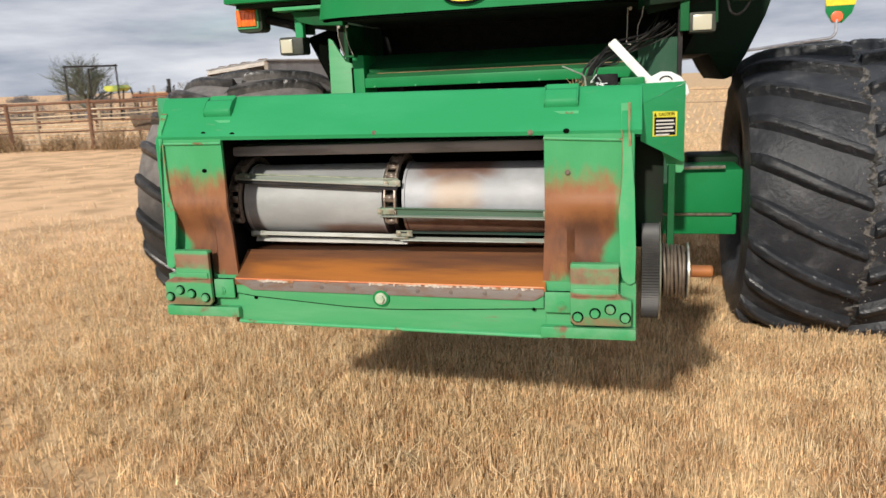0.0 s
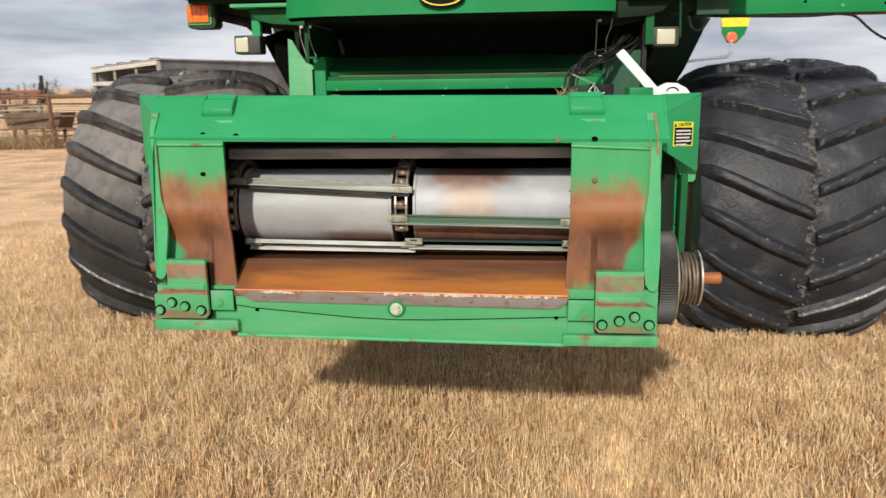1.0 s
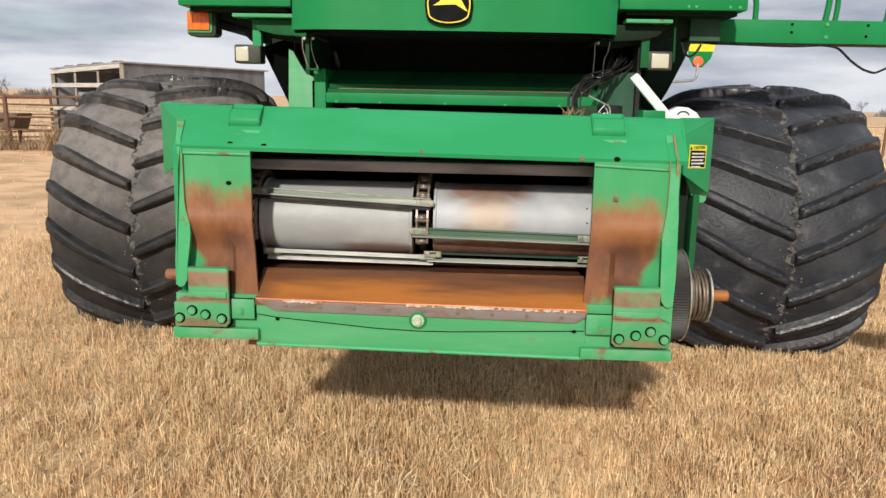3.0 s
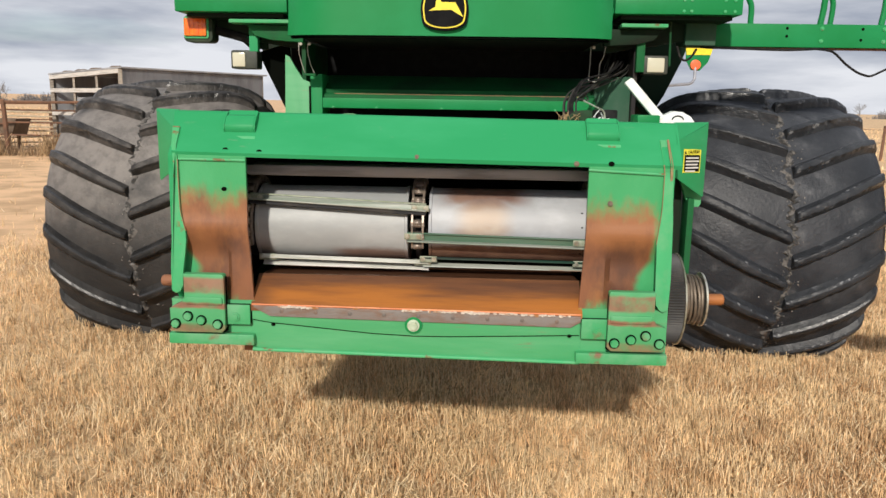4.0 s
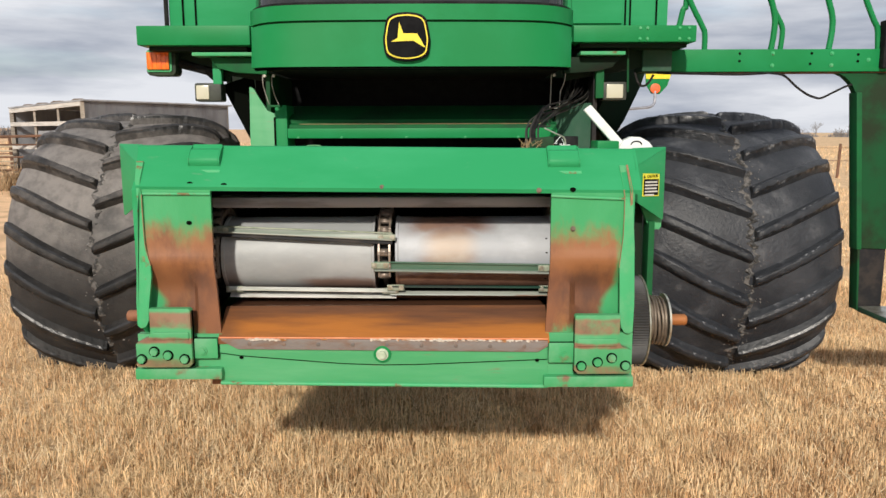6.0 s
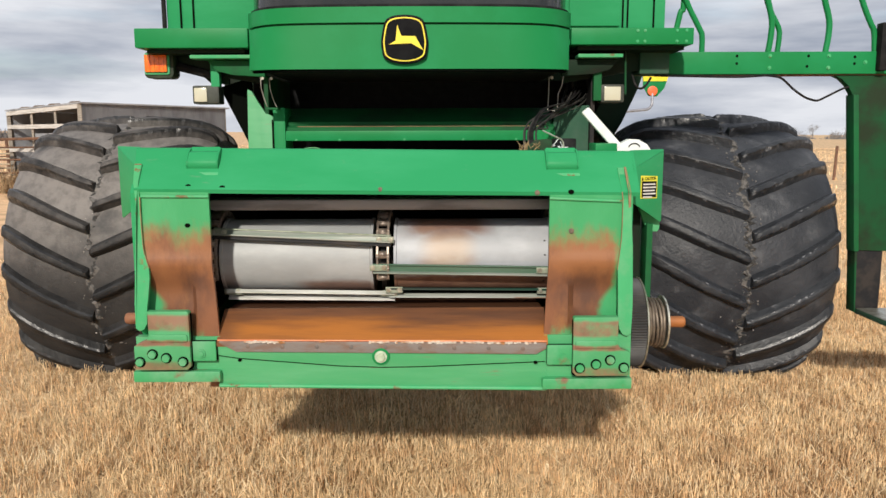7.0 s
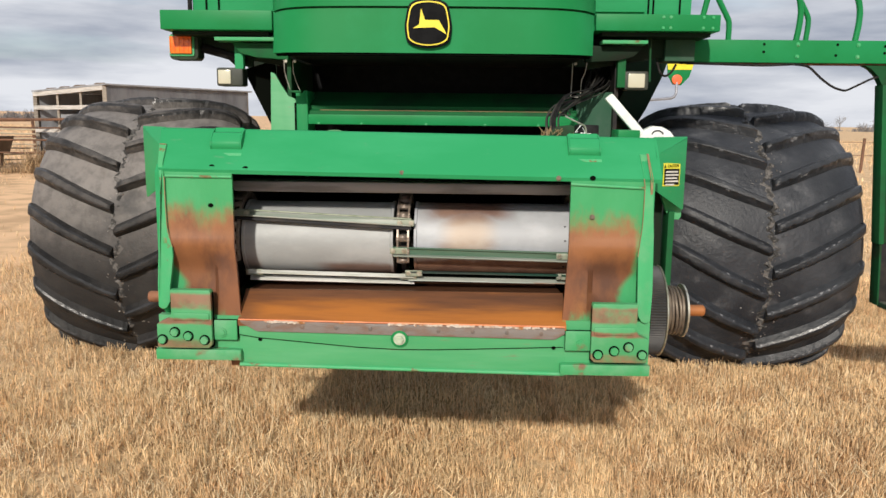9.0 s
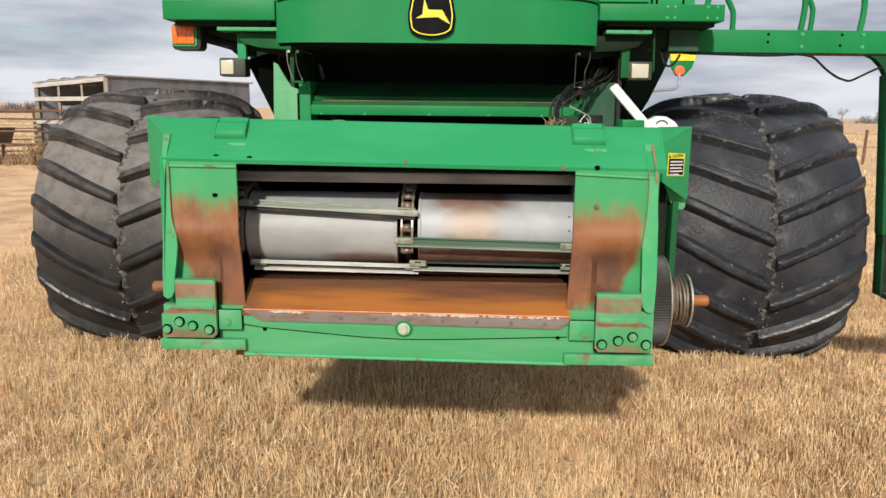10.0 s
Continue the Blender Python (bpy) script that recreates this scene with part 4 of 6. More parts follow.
            for d in (-0.018, 0.018):
                part("slat_bolt", bolt_into(bmesh.new(), x + d, c.y - 0.009, c.z + 0.003, 0.0055, 0.005), zinc, house)
        return ob

    # The dark lowest rib draws the shadow under this slat.
    slat(-0.600, -0.030, 1.300, 1.276, slat_steel, ((-0.022, 0.006, 0.010, dark_steel), (-0.012, 0.012, 0.003, slat_steel), (0.013, 0.004, 0.004, slat_clip_paint)), "grey-green angle slat across the drum")
    slat(-0.087, 0.482, 1.188, 1.177, slat_green, ((-0.013, 0.014, 0.003, slat_steel), (0.012, 0.004, 0.003, slat_green)), "dark green angle slat with a worn edge")
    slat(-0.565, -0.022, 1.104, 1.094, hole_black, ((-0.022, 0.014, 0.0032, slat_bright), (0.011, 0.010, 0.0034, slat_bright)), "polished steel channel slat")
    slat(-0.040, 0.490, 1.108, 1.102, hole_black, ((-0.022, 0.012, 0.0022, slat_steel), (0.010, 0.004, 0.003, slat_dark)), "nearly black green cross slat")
    part("upper_deck_bar", box(-0.60, 0.50, 0.085, 0.20, 1.374, 1.408, 0.008), grey_steel, house, "dull grey bar across the top of the mouth")
    # Black sheet closes the tunnel and stands in for its shaded depth.
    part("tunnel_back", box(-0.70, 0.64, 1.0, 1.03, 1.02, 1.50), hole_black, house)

    # drive pulley, spring pack and shaft stub on one side
    PY, PZ = 0.15, 0.990
    bm = bmesh.new()
    teeth, r0, r1 = 104, 0.142, 0.147
    ring_a, ring_b = [], []
    for k in range(teeth * 2):
        a = math.pi * k / teeth
        r = r1 if k % 2 else r0
        ring_a.append(bm.verts.new((0.730, PY + r * math.cos(a), PZ + r * math.sin(a))))
        ring_b.append(bm.verts.new((0.780, PY + r * math.cos(a), PZ + r * math.sin(a))))
    for k in range(teeth * 2):
        j = (k + 1) % (teeth * 2)
        bm.faces.new((ring_a[k], ring_b[k], ring_b[j], ring_a[j]))
    bm.faces.new(ring_a)
    bm.faces.new(ring_b[::-1])
    bmesh.ops.recalc_face_normals(bm, faces=bm.faces[:])
    part("drive_pulley", bm, pulley_steel, house, "dark ribbed drive pulley")
    part("pulley_rim", lathe_x([(0.780, 0.10), (0.781, 0.149), (0.785, 0.151), (0.788, 0.10)], PY, PZ, 48), zinc, house)
    part("clutch_hub", lathe_x([(0.785, 0.060), (0.865, 0.060)], PY, PZ, 24), dark_steel, house)
    coil = []
    for i in range(97):
        a = i * 2 * math.pi / 16
        r = 0.078 + 0.004 * math.sin(i * 0.37)
        coil.append((0.792 + 0.066 * i / 96 + 0.0015 * math.sin(i * 0.9), PY + r * math.cos(a), PZ + r * math.sin(a)))
    part("clutch_spring", tube(coil, 0.0050, 8), spring_steel, house, "dull brown steel clutch spring")
    part("spring_cap", lathe_x([(0.862, 0.03), (0.863, 0.088), (0.869, 0.088), (0.871, 0.03)], PY, PZ, 36), zinc, house)
    part("shaft_stub", lathe_x([(0.87, 0.019), (0.936, 0.019), (0.941, 0.015)], PY, PZ, 16), rust, house, "rusty orange shaft stub")
    part("shaft_stub", lathe_x([(-0.915, 0.015), (-0.91, 0.019), (-0.80, 0.019)], PY, PZ + 0.02, 16), rust_plain, house, "rusty shaft stub")
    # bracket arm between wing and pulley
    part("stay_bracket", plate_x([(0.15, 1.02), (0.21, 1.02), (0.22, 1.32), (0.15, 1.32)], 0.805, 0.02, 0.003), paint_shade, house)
    part("stay_hook", plate_y([(0.775, 1.385), (0.852, 1.340), (0.850, 1.300), (0.843, 1.291), (0.817, 1.292), (0.800, 1.318)], 0.165, 0.02, 0.003), paint_edge, house)
    # Added dark box stands in for the shaded gap between flange and bracket.
    part("belt_guard", plate_x([(0.17, 1.06), (0.36, 1.06), (0.36, 1.40), (0.19, 1.40)], 0.708, 0.085, 0.003), hull_shade_paint, house)

    # white latch handle, its hook plate and odds and ends on the top sheet
    bm = bmesh.new()
    prism_into(bm, rounded(-0.018, 0.018, 0.0, 0.195, 0.006), lambda a, b, d: (0.758 - 0.128 * b / 0.195 + a * 0.66, 0.34 + d, 1.552 + 0.140 * b / 0.195 + a * 0.53), 0.020, 0.003)
    part("latch_handle", bm, white_paint, house, "white painted latch lever")
    hook = [(0.728, 1.510), (0.736, 1.548), (0.756, 1.578), (0.785, 1.592), (0.815, 1.590), (0.845, 1.574), (0.866, 1.546), (0.872, 1.522), (0.862, 1.512), (0.846, 1.530), (0.826, 1.544), (0.806, 1.542), (0.792, 1.528), (0.788, 1.508)]
    part("latch_hook", plate_y(hook, 0.33, 0.05, 0.004), white_paint, house, "white painted latch hook")
    part("valve_block", box(0.566, 0.645, 0.58, 0.68, 1.50, 1.592, 0.006), black_plastic, house, "black block with frayed white twine on it")
    rnd = random.Random(15)
    bm = bmesh.new()
    for k in range(9):
        p = Vector((0.585 + rnd.gauss(0, 0.012), 0.565, 1.562 + rnd.gauss(0, 0.012)))
        tube_into(bm, [p, p + Vector((rnd.gauss(0, 0.010), rnd.uniform(-0.010, 0.004), rnd.gauss(0.002, 0.010))), p + Vector((rnd.gauss(0, 0.012), rnd.uniform(-0.010, 0.004), rnd.gauss(-0.004, 0.014)))], 0.0016, 4)
    tagged(part("frayed_twine", bm, white_paint, house, "frayed white twine"), kind="stuff")
    ring = [(0.800 + 0.019 * math.cos(a), 1.563 + 0.014 * math.sin(a)) for a in (math.pi * (0.05 + 0.9 * k / 10) for k in range(11))]
    part("hook_eye", tube([(x, 0.328, z) for x, z in ring], 0.0022, 5), dark_steel, house)
    part("latch_bracket", box(0.66, 0.735, 0.30, 0.42, 1.53, 1.578, 0.005), paint, house)
    part("bent_rod", tube([(0.478, 0.30, 1.622), (0.520, 0.30, 1.602), (0.543, 0.30, 1.592), (0.549, 0.30, 1.583), (0.556, 0.30, 1.53)], 0.0028, 6), zinc, house)
    part("wire_staple", tube(curve_points([(-0.352, 0.35, 1.53), (-0.345, 0.35, 1.556), (-0.332, 0.35, 1.564), (-0.296, 0.35, 1.564), (-0.286, 0.35, 1.553), (-0.282, 0.35, 1.53)]), 0.0022, 6), paint_dusty, house)
    part("wire_hook", tube(curve_points([(-0.668, 0.60, 1.54), (-0.660, 0.60, 1.552), (-0.645, 0.60, 1.556), (-0.636, 0.60, 1.545), (-0.632, 0.60, 1.52)]), 0.0028, 6), strap_steel, house)
    part("bracket_ear", plate_y([(0.47, 1.53), (0.66, 1.53), (0.655, 1.548), (0.62, 1.575), (0.56, 1.590), (0.51, 1.585), (0.48, 1.560)], 0.75, 0.012, 0.003), paint_dark, house)
    for x, y in ((-0.50, 0.9), (0.35, 0.7)):
        part("lug_nut", box(x, x + 0.03, y, y + 0.04, 1.505, 1.535, 0.005), paint_dusty, house)
    part("sheet_rib", box(-0.70, 0.62, 1.15, 1.20, 1.508, 1.53, 0.006), paint_dusty, house)
    return house


build_feeder()


# ---- wheels ----
def lug_mesh(half, crown, hand, lug_mat, edge_mat, seed):
    """One half of a chevron, with chipped and rounded edges."""
    rnd = random.Random(seed)
    bm, rows, n = bmesh.new(), [], 26
    chip = 0.0
    for i in range(n + 1):
        s = i / n
        u = 0.010 + s * (half - 0.008)
        sweep = 0.40 * u + 0.22 * u * u
        width = 0.027 + 0.016 * s + 0.0025 * math.sin(5.0 * s + seed)
        base = crown(min(u, half)) - (0.006 if s < 0.93 else 0.03)
        top = crown(min(u, half)) + 0.048 - 0.004 * s + rnd.uniform(-0.0015, 0.0015)
        if i == 0:
            top -= 0.008
        if i == n:
            top -= 0.02
        chip = 0.6 * chip + rnd.uniform(-0.0016, 0.0016)
        nick = rnd.uniform(0.004, 0.010) if rnd.random() < 0.14 else 0.0
        row = []
        for off, r in ((-width - 0.014, base), (-width * 0.90 + chip, top - 0.014 - nick), (-width * 0.66 + chip + nick, top - 0.001), (-width * 0.30, top), (width * 0.30, top + 0.001),
                       (width * 0.50 - chip, top - 0.001), (width * 0.78 - chip, top - 0.012), (width + 0.014, base)):
            # lugs are drawn on the front of the tyre; up the front is a falling angle from pi
            a = math.pi - (sweep + off) / TYRE_R
            row.append(bm.verts.new((hand * u, r * math.cos(a), r * math.sin(a))))
        rows.append(row)
    for a, b in zip(rows, rows[1:]):
        for i in range(7):
            f = bm.faces.new((a[i], a[i + 1], b[i + 1], b[i]))
            f.material_index = 1 if i in (1, 5) else 0
            f.smooth = i in (2, 3, 4)
    bm.faces.new(rows[0])
    bm.faces.new(rows[-1][::-1])
    bmesh.ops.recalc_face_normals(bm, faces=bm.faces[:])
    me = bpy.data.meshes.new("tread_lug")
    bm.to_mesh(me)
    bm.free()
    me.materials.append(lug_mat)
    me.materials.append(edge_mat)
    return me


def build_wheel(side, body_mat, lug_mat, edge_mat, crumbs, label):
    """A very wide flotation tyre with low chevron lugs; the V of the lugs points down at the front."""
    cx = WHEEL_X[side]
    half = 0.55 if side > 0 else 0.54
    def crown(u):
        a = abs(u) / half
        return TYRE_R - 0.045 - 0.050 * a ** 2 - 0.060 * a ** 7
    prof = []
    prof.append((-0.46, 0.42))
    prof.append((-0.53, 0.50))
    prof.append((-0.565, 0.58))
    prof.append((-0.565, 0.64))
    for i in range(25):
        u = -half + 2 * half * i / 24
        prof.append((u, crown(u)))
    prof += [(0.565, 0.64), (0.565, 0.58), (0.53, 0.50), (0.46, 0.42)]
    bm = lathe_x([(cx + x, r) for x, r in prof], AXLE_Y, AXLE_Z, 96)
    for v in bm.verts:
        v.co.z = max(v.co.z, ground_height(cx, AXLE_Y) - 0.02)
    tyre = part("front_tyre", bm, body_mat, harvester, label)
    part("wheel_rim", lathe_x([(cx - 0.44, 0.41), (cx - 0.43, 0.44), (cx - 0.38, 0.40), (cx + 0.38, 0.40), (cx + 0.43, 0.44), (cx + 0.44, 0.41)], AXLE_Y, AXLE_Z, 40),
         paint_dark, tyre)
    # raised mud line along the middle of the tread
    rnd = random.Random(11 + side)
    bm = bmesh.new()
    seg = 300
    ring = []
    for k in range(seg):
        a = 2 * math.pi * k / seg
        w0, w1, h = rnd.uniform(0.0, 0.026), rnd.uniform(0.0, 0.026), rnd.uniform(-0.002, 0.012)
        shift = 0.018 * math.sin(k * 21 * 2 * math.pi / seg) + rnd.uniform(-0.016, 0.016)
        ring.append([bm.verts.new((cx + shift + u, AXLE_Y + r * math.cos(a), AXLE_Z + r * math.sin(a)))
                     for u, r in ((-w0 - 0.01, crown(0) - 0.004), (-w0 * 0.4, crown(0) + h), (w1 * 0.4, crown(0) + h * 0.8), (w1 + 0.01, crown(0) - 0.004))])
    for k in range(seg):
        a, b = ring[k], ring[(k + 1) % seg]
        for i in range(3):
            bm.faces.new((a[i], a[i + 1], b[i + 1], b[i]))
    bmesh.ops.recalc_face_normals(bm, faces=bm.faces[:])
    part("tread_seam", bm, seam_mud, tyre, "dried mud along the tread seam")
    bm = bmesh.new()
    for k in range(crumbs):
        a = rnd.uniform(0.45, 1.45) * math.pi
        u, size = rnd.gauss(0, 0.045), rnd.uniform(0.003, 0.008)
        r = crown(u) + 0.002
        c = Vector((cx + u, AXLE_Y + r * math.cos(a), AXLE_Z + r * math.sin(a)))
        vs = [bm.verts.new(c + Vector((rnd.uniform(-1, 1), rnd.uniform(-1, 1), rnd.uniform(-1, 1))).normalized() * size) for _ in range(4)]
        for tri in ((0, 1, 2), (0, 3, 1), (1, 3, 2), (2, 3, 0)):
            bm.faces.new([vs[i] for i in tri])
    bmesh.ops.recalc_face_normals(bm, faces=bm.faces[:])
    tagged(part("mud_spatter", bm, crumb_mud, tyre, "crumbs of dried mud on the tread"), kind="stuff")
    lugs = 21
    for hand in (-1, 1):
        meshes = [lug_mesh(half, crown, hand, lug_mat, edge_mat, 31 * k + 7 * side + hand) for k in range(4)]
        for k in range(lugs):
            ob = new("tread_lug", meshes[rnd.randrange(4)])
            ob.parent = tyre
            phase = -radians(LUG_START[side, hand]) + k * 2 * math.pi / lugs
            ob.matrix_basis = Matrix.Translation((cx, AXLE_Y, AXLE_Z)) @ Matrix.Rotation(phase, 4, "X")


LUG_START = {(1, -1): 3.9, (1, 1): -4.9, (-1, -1): -0.5, (-1, 1): -9.2}
WHEEL_X = {-1: -1.79, 1: 1.84}
build_wheel(-1, rubber_dusty_lit_top, lug_dusty_lit_top, lug_edge_worn, 150, "wide dusty grey flotation tyre with worn chevron lugs, top painted lighter")
build_wheel(1, rubber_clean, lug_clean, lug_edge, 420, "wide black flotation tyre with chevron lugs and dried mud")

# ---- axle and chassis ----
bm = box(-1.30, 1.30, 2.30, 2.70, 0.790, 1.040, 0.012)
box_into(bm, -1.28, 1.28, 2.33, 2.66, 0.66, 0.778, 0.012)
for x in (-1.28, -0.95, 0.90, 1.23):
    box_into(bm, x, x + 0.05, 2.36, 2.64, 0.73, 0.82)
axle = part("axle", bm, paint, harvester, "green front axle beam")
part("final_drive", box(1.02, 1.33, 2.70, 3.05, 0.95, 1.075, 0.03), hull_shade_paint, axle, "dark final drive housing")
part("axle_strip", tube([(-1.25, 2.32, 0.783), (1.25, 2.32, 0.783)], 0.012, 6), zinc, axle)
part("brake_line", tube([(0.95, 2.26, 1.055), (1.20, 2.26, 1.058)], 0.010, 6), zinc, axle)
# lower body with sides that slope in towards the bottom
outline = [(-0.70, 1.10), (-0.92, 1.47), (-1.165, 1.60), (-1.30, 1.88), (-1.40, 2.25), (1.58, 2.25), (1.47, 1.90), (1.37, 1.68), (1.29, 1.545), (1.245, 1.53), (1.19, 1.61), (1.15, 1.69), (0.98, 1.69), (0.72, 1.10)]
chassis = part("body_hull", plate_y(outline, 2.9, 1.5, 0.01), hull_shade_paint, harvester, "dark green hull behind the cab, shade painted in")
part("rear_body", box(-0.95, 0.92, 4.4, 8.4, 1.20, 3.0, 0.03), hull_shade_paint, chassis)
# rear extremity marker on a bent arm
arm = curve_points([(2.28, 8.5, 1.84), (2.80, 8.8, 1.903), (3.05, 8.85, 1.926), (3.16, 8.86, 1.942), (3.215, 8.88, 2.0), (3.225, 8.9, 2.10), (3.23, 8.92, 2.17)])
part("marker_arm", tube([(0.90, 8.2, 1.72)] + arm, 0.020, 8), grey_steel, chassis)
bm = plate_y([(3.08, 2.50), (3.10, 2.26), (3.18, 2.13), (3.30, 2.12), (3.41, 2.24), (3.46, 2.40), (3.46, 2.50)], 8.94, 0.02, 0.003)
part("marker_plate", bm, paint, chassis, "green and yellow marker plate with an orange reflector")
part("marker_stripe", plate_y([(3.10, 2.34), (3.44, 2.34), (3.46, 2.42), (3.46, 2.50), (3.08, 2.50)], 8.934, 0.004), yellow, chassis)
ring = [(3.23 + 0.072 * math.cos(2 * math.pi * k / 20), 2.20 + 0.072 * math.sin(2 * math.pi * k / 20)) for k in range(20)]
part("marker_reflector", plate_y(ring, 8.90, 0.04, 0.008), orange, chassis, "round orange reflector")

# ---- cab ----
def curved_front(x0, x1, z0, z1, y_end, y_mid, thick, low_end=None, n=56):
    """A sheet bowed forward in the middle, with rounded ends that may be fuller along the lower edge."""
    low_end = y_end if low_end is None else low_end
    bm = bmesh.new()
    cols = []
    for i in range(n + 1):
        x = x0 + (x1 - x0) * i / n
        a = (2 * i / n - 1)
        bow = 0.22 * a * a + 0.78 * abs(a) ** 9
        y, yl = y_mid + (y_end - y_mid) * bow, y_mid + (low_end - y_mid) * bow
        xl = x if low_end == y_end else x * (1 - 0.028 * bow)
        cols.append([bm.verts.new((xl, yl, z0)), bm.verts.new((x, y, z1)), bm.verts.new((x, y + thick, z1)), bm.verts.new((xl, yl + thick, z0))])
    for a, b in zip(cols, cols[1:]):
        for k in range(4):
            f = bm.faces.new((a[k], b[k], b[(k + 1) % 4], a[(k + 1) % 4]))
            f.smooth = k in (0, 2)
    bm.faces.new(cols[0])
    bm.faces.new(cols[-1][::-1])
    bmesh.ops.recalc_face_normals(bm, faces=bm.faces[:])
    return bm


bm = curved_front(-0.766, 0.746, 1.898, 2.092, 1.40, 1.20, 0.05, 1.27)
cab = part("cab_front_panel", bm, paint, harvester, "glossy green panel under the cab windscreen")
part("cab_sill", curved_front(-0.772, 0.752, 2.100, 2.168, 1.40, 1.185, 0.06), paint, cab)
# Groove strip in darker green paints the soft shading of the fold.
part("panel_groove", curved_front(-0.760, 0.740, 2.088, 2.104, 1.42, 1.206, 0.03), paint_dark, cab)
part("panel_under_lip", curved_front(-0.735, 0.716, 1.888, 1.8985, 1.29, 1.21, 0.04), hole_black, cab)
part("windscreen_seal", curved_front(-0.762, 0.742, 2.166, 2.182, 1.42, 1.205, 0.03), black_plastic, cab)
part("windscreen", curved_front(-0.750, 0.730, 2.18, 3.05, 1.43, 1.215, 0.012), glass, cab, "dark tinted cab windscreen")
part("cab_floor", box(-0.72, 0.715, 1.36, 2.85, 1.905, 1.96), dark_steel, cab)
part("cab_roof", box(-0.95, 0.95, 1.1, 2.9, 3.05, 3.18, 0.03), paint, cab)
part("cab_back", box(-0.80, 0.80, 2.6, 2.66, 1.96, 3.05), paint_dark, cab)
# emblem: a black shield with a yellow rim and a plain yellow shape
EX, EZ, EY = -0.0255, 2.022, 1.178
half_shield = [(0.0, 0.103), (0.040, 0.099), (0.068, 0.089), (0.084, 0.070), (0.093, 0.030), (0.0985, -0.008), (0.095, -0.045), (0.088, -0.070), (0.064, -0.086), (0.034, -0.094), (0.0, -0.097)]
corners = half_shield + [(-x, z) for x, z in half_shield[-2:0:-1]]
shield = [(p.x, p.y) for p in curve_points([(x, z, 0) for x, z in corners + corners[:1]], 4)[:-1]]
part("emblem_base", plate_y([(EX + x * 1.07, EZ + z * 1.07) for x, z in shield], EY, 0.022, 0.003), black_enamel, cab, "black shield emblem with a yellow rim")
part("emblem_rim", plate_y([(EX + x * 0.965, EZ + z * 0.965) for x, z in shield], EY - 0.003, 0.01), yellow, cab)
part("emblem_field", plate_y([(EX + x * 0.905, EZ + z * 0.905) for x, z in shield], EY - 0.005, 0.01), black_enamel, cab)
mark = [(-0.070, -0.020), (-0.040, -0.003), (-0.032, 0.066), (-0.014, 0.017), (0.048, 0.016), (0.084, -0.046), (0.030, -0.015), (-0.030, -0.017)]
part("emblem_mark", plate_y([(EX + x, EZ + z) for x, z in mark], EY - 0.007, 0.004), yellow, cab, "plain yellow shape on the emblem")

for side, x0, x1, z0, z1 in ((-1, -1.335, -0.790, 2.020, 2.112), (1, 0.765, 1.357, 2.030, 2.108)):
    bm = box(x0, x1, 1.45, 2.2, z0, z1, 0.006)
    deck = part("side_deck", bm, paint, cab, "green deck box beside the cab")
    part("deck_end", box(x1 + 0.001 if side < 0 else x0 - 0.035, x1 + 0.035 if side < 0 else x0 - 0.001, 1.47, 1.6, z0, z1 + 0.005, 0.004), paint, cab)
    part("deck_underside", box(x0 + 0.04, x1 - 0.03, 1.50, 2.2, z0 - 0.02, z0 - 0.002), hull_shade_paint, cab)
    if side > 0:
        for bx in (1.085, 1.12, 1.275, 1.32):
            for bz in (2.045, 2.095):
                part("bolt", bolt_into(bmesh.new(), bx, 1.45, bz, 0.005, 0.005), paint_edge, cab)
for x0, x1 in ((-1.275, -0.745), (0.735, 1.30)):
    bm = box(x0, x1, 1.75, 1.79, 2.105, 3.05, 0.006)
    part("cab_side_panel", bm, paint_worn, cab, "green side panel of the cab")
for x in (-1.205, -1.14, 1.075, 1.10, 1.235):
    part("panel_seam", box(x, x + 0.008, 1.742, 1.752, 2.11, 3.0), hole_black, cab)
part("door_post", tube([(-1.285, 1.74, 2.11), (-1.285, 1.74, 3.0)], 0.012, 8), black_plastic, cab)
part("door_frame", box(0.80, 1.06, 1.735, 1.748, 2.155, 2.95, 0.004), paint_worn, cab)

# mounting frame under the cab
part("leg_plate", plate_y([(-0.856, 1.05), (-0.712, 1.05), (-0.711, 1.697), (-0.752, 1.713), (-0.790, 1.772), (-0.818, 1.822), (-0.840, 1.832)], 1.60, 0.02, 0.003), paint_scoured, cab, "pale green leg plate under the cab")
part("leg_channel", box(-0.715, -0.655, 1.60, 1.80, 1.05, 1.74, 0.004), paint, cab)
part("leg_notch", box(-0.722, -0.712, 1.596, 1.602, 1.50, 1.680, 0.001), hole_black, cab)
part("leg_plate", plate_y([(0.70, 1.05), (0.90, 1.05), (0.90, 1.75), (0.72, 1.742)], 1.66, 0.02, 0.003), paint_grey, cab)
part("cross_bar", box(-0.655, 0.72, 1.60, 1.66, 1.573, 1.624, 0.006), paint, cab, "green cross bar over the feeder house")
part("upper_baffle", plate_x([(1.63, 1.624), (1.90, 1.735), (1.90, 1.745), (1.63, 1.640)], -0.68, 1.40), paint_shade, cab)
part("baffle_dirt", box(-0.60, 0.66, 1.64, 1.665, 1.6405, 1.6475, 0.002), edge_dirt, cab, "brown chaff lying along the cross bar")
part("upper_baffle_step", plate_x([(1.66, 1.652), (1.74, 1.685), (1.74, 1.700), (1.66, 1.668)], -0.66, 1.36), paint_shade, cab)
# Black back and dark sides paint the shade of the cavity under the cab.
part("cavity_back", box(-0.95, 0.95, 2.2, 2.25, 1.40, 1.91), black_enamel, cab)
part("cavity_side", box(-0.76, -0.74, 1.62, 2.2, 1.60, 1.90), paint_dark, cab)
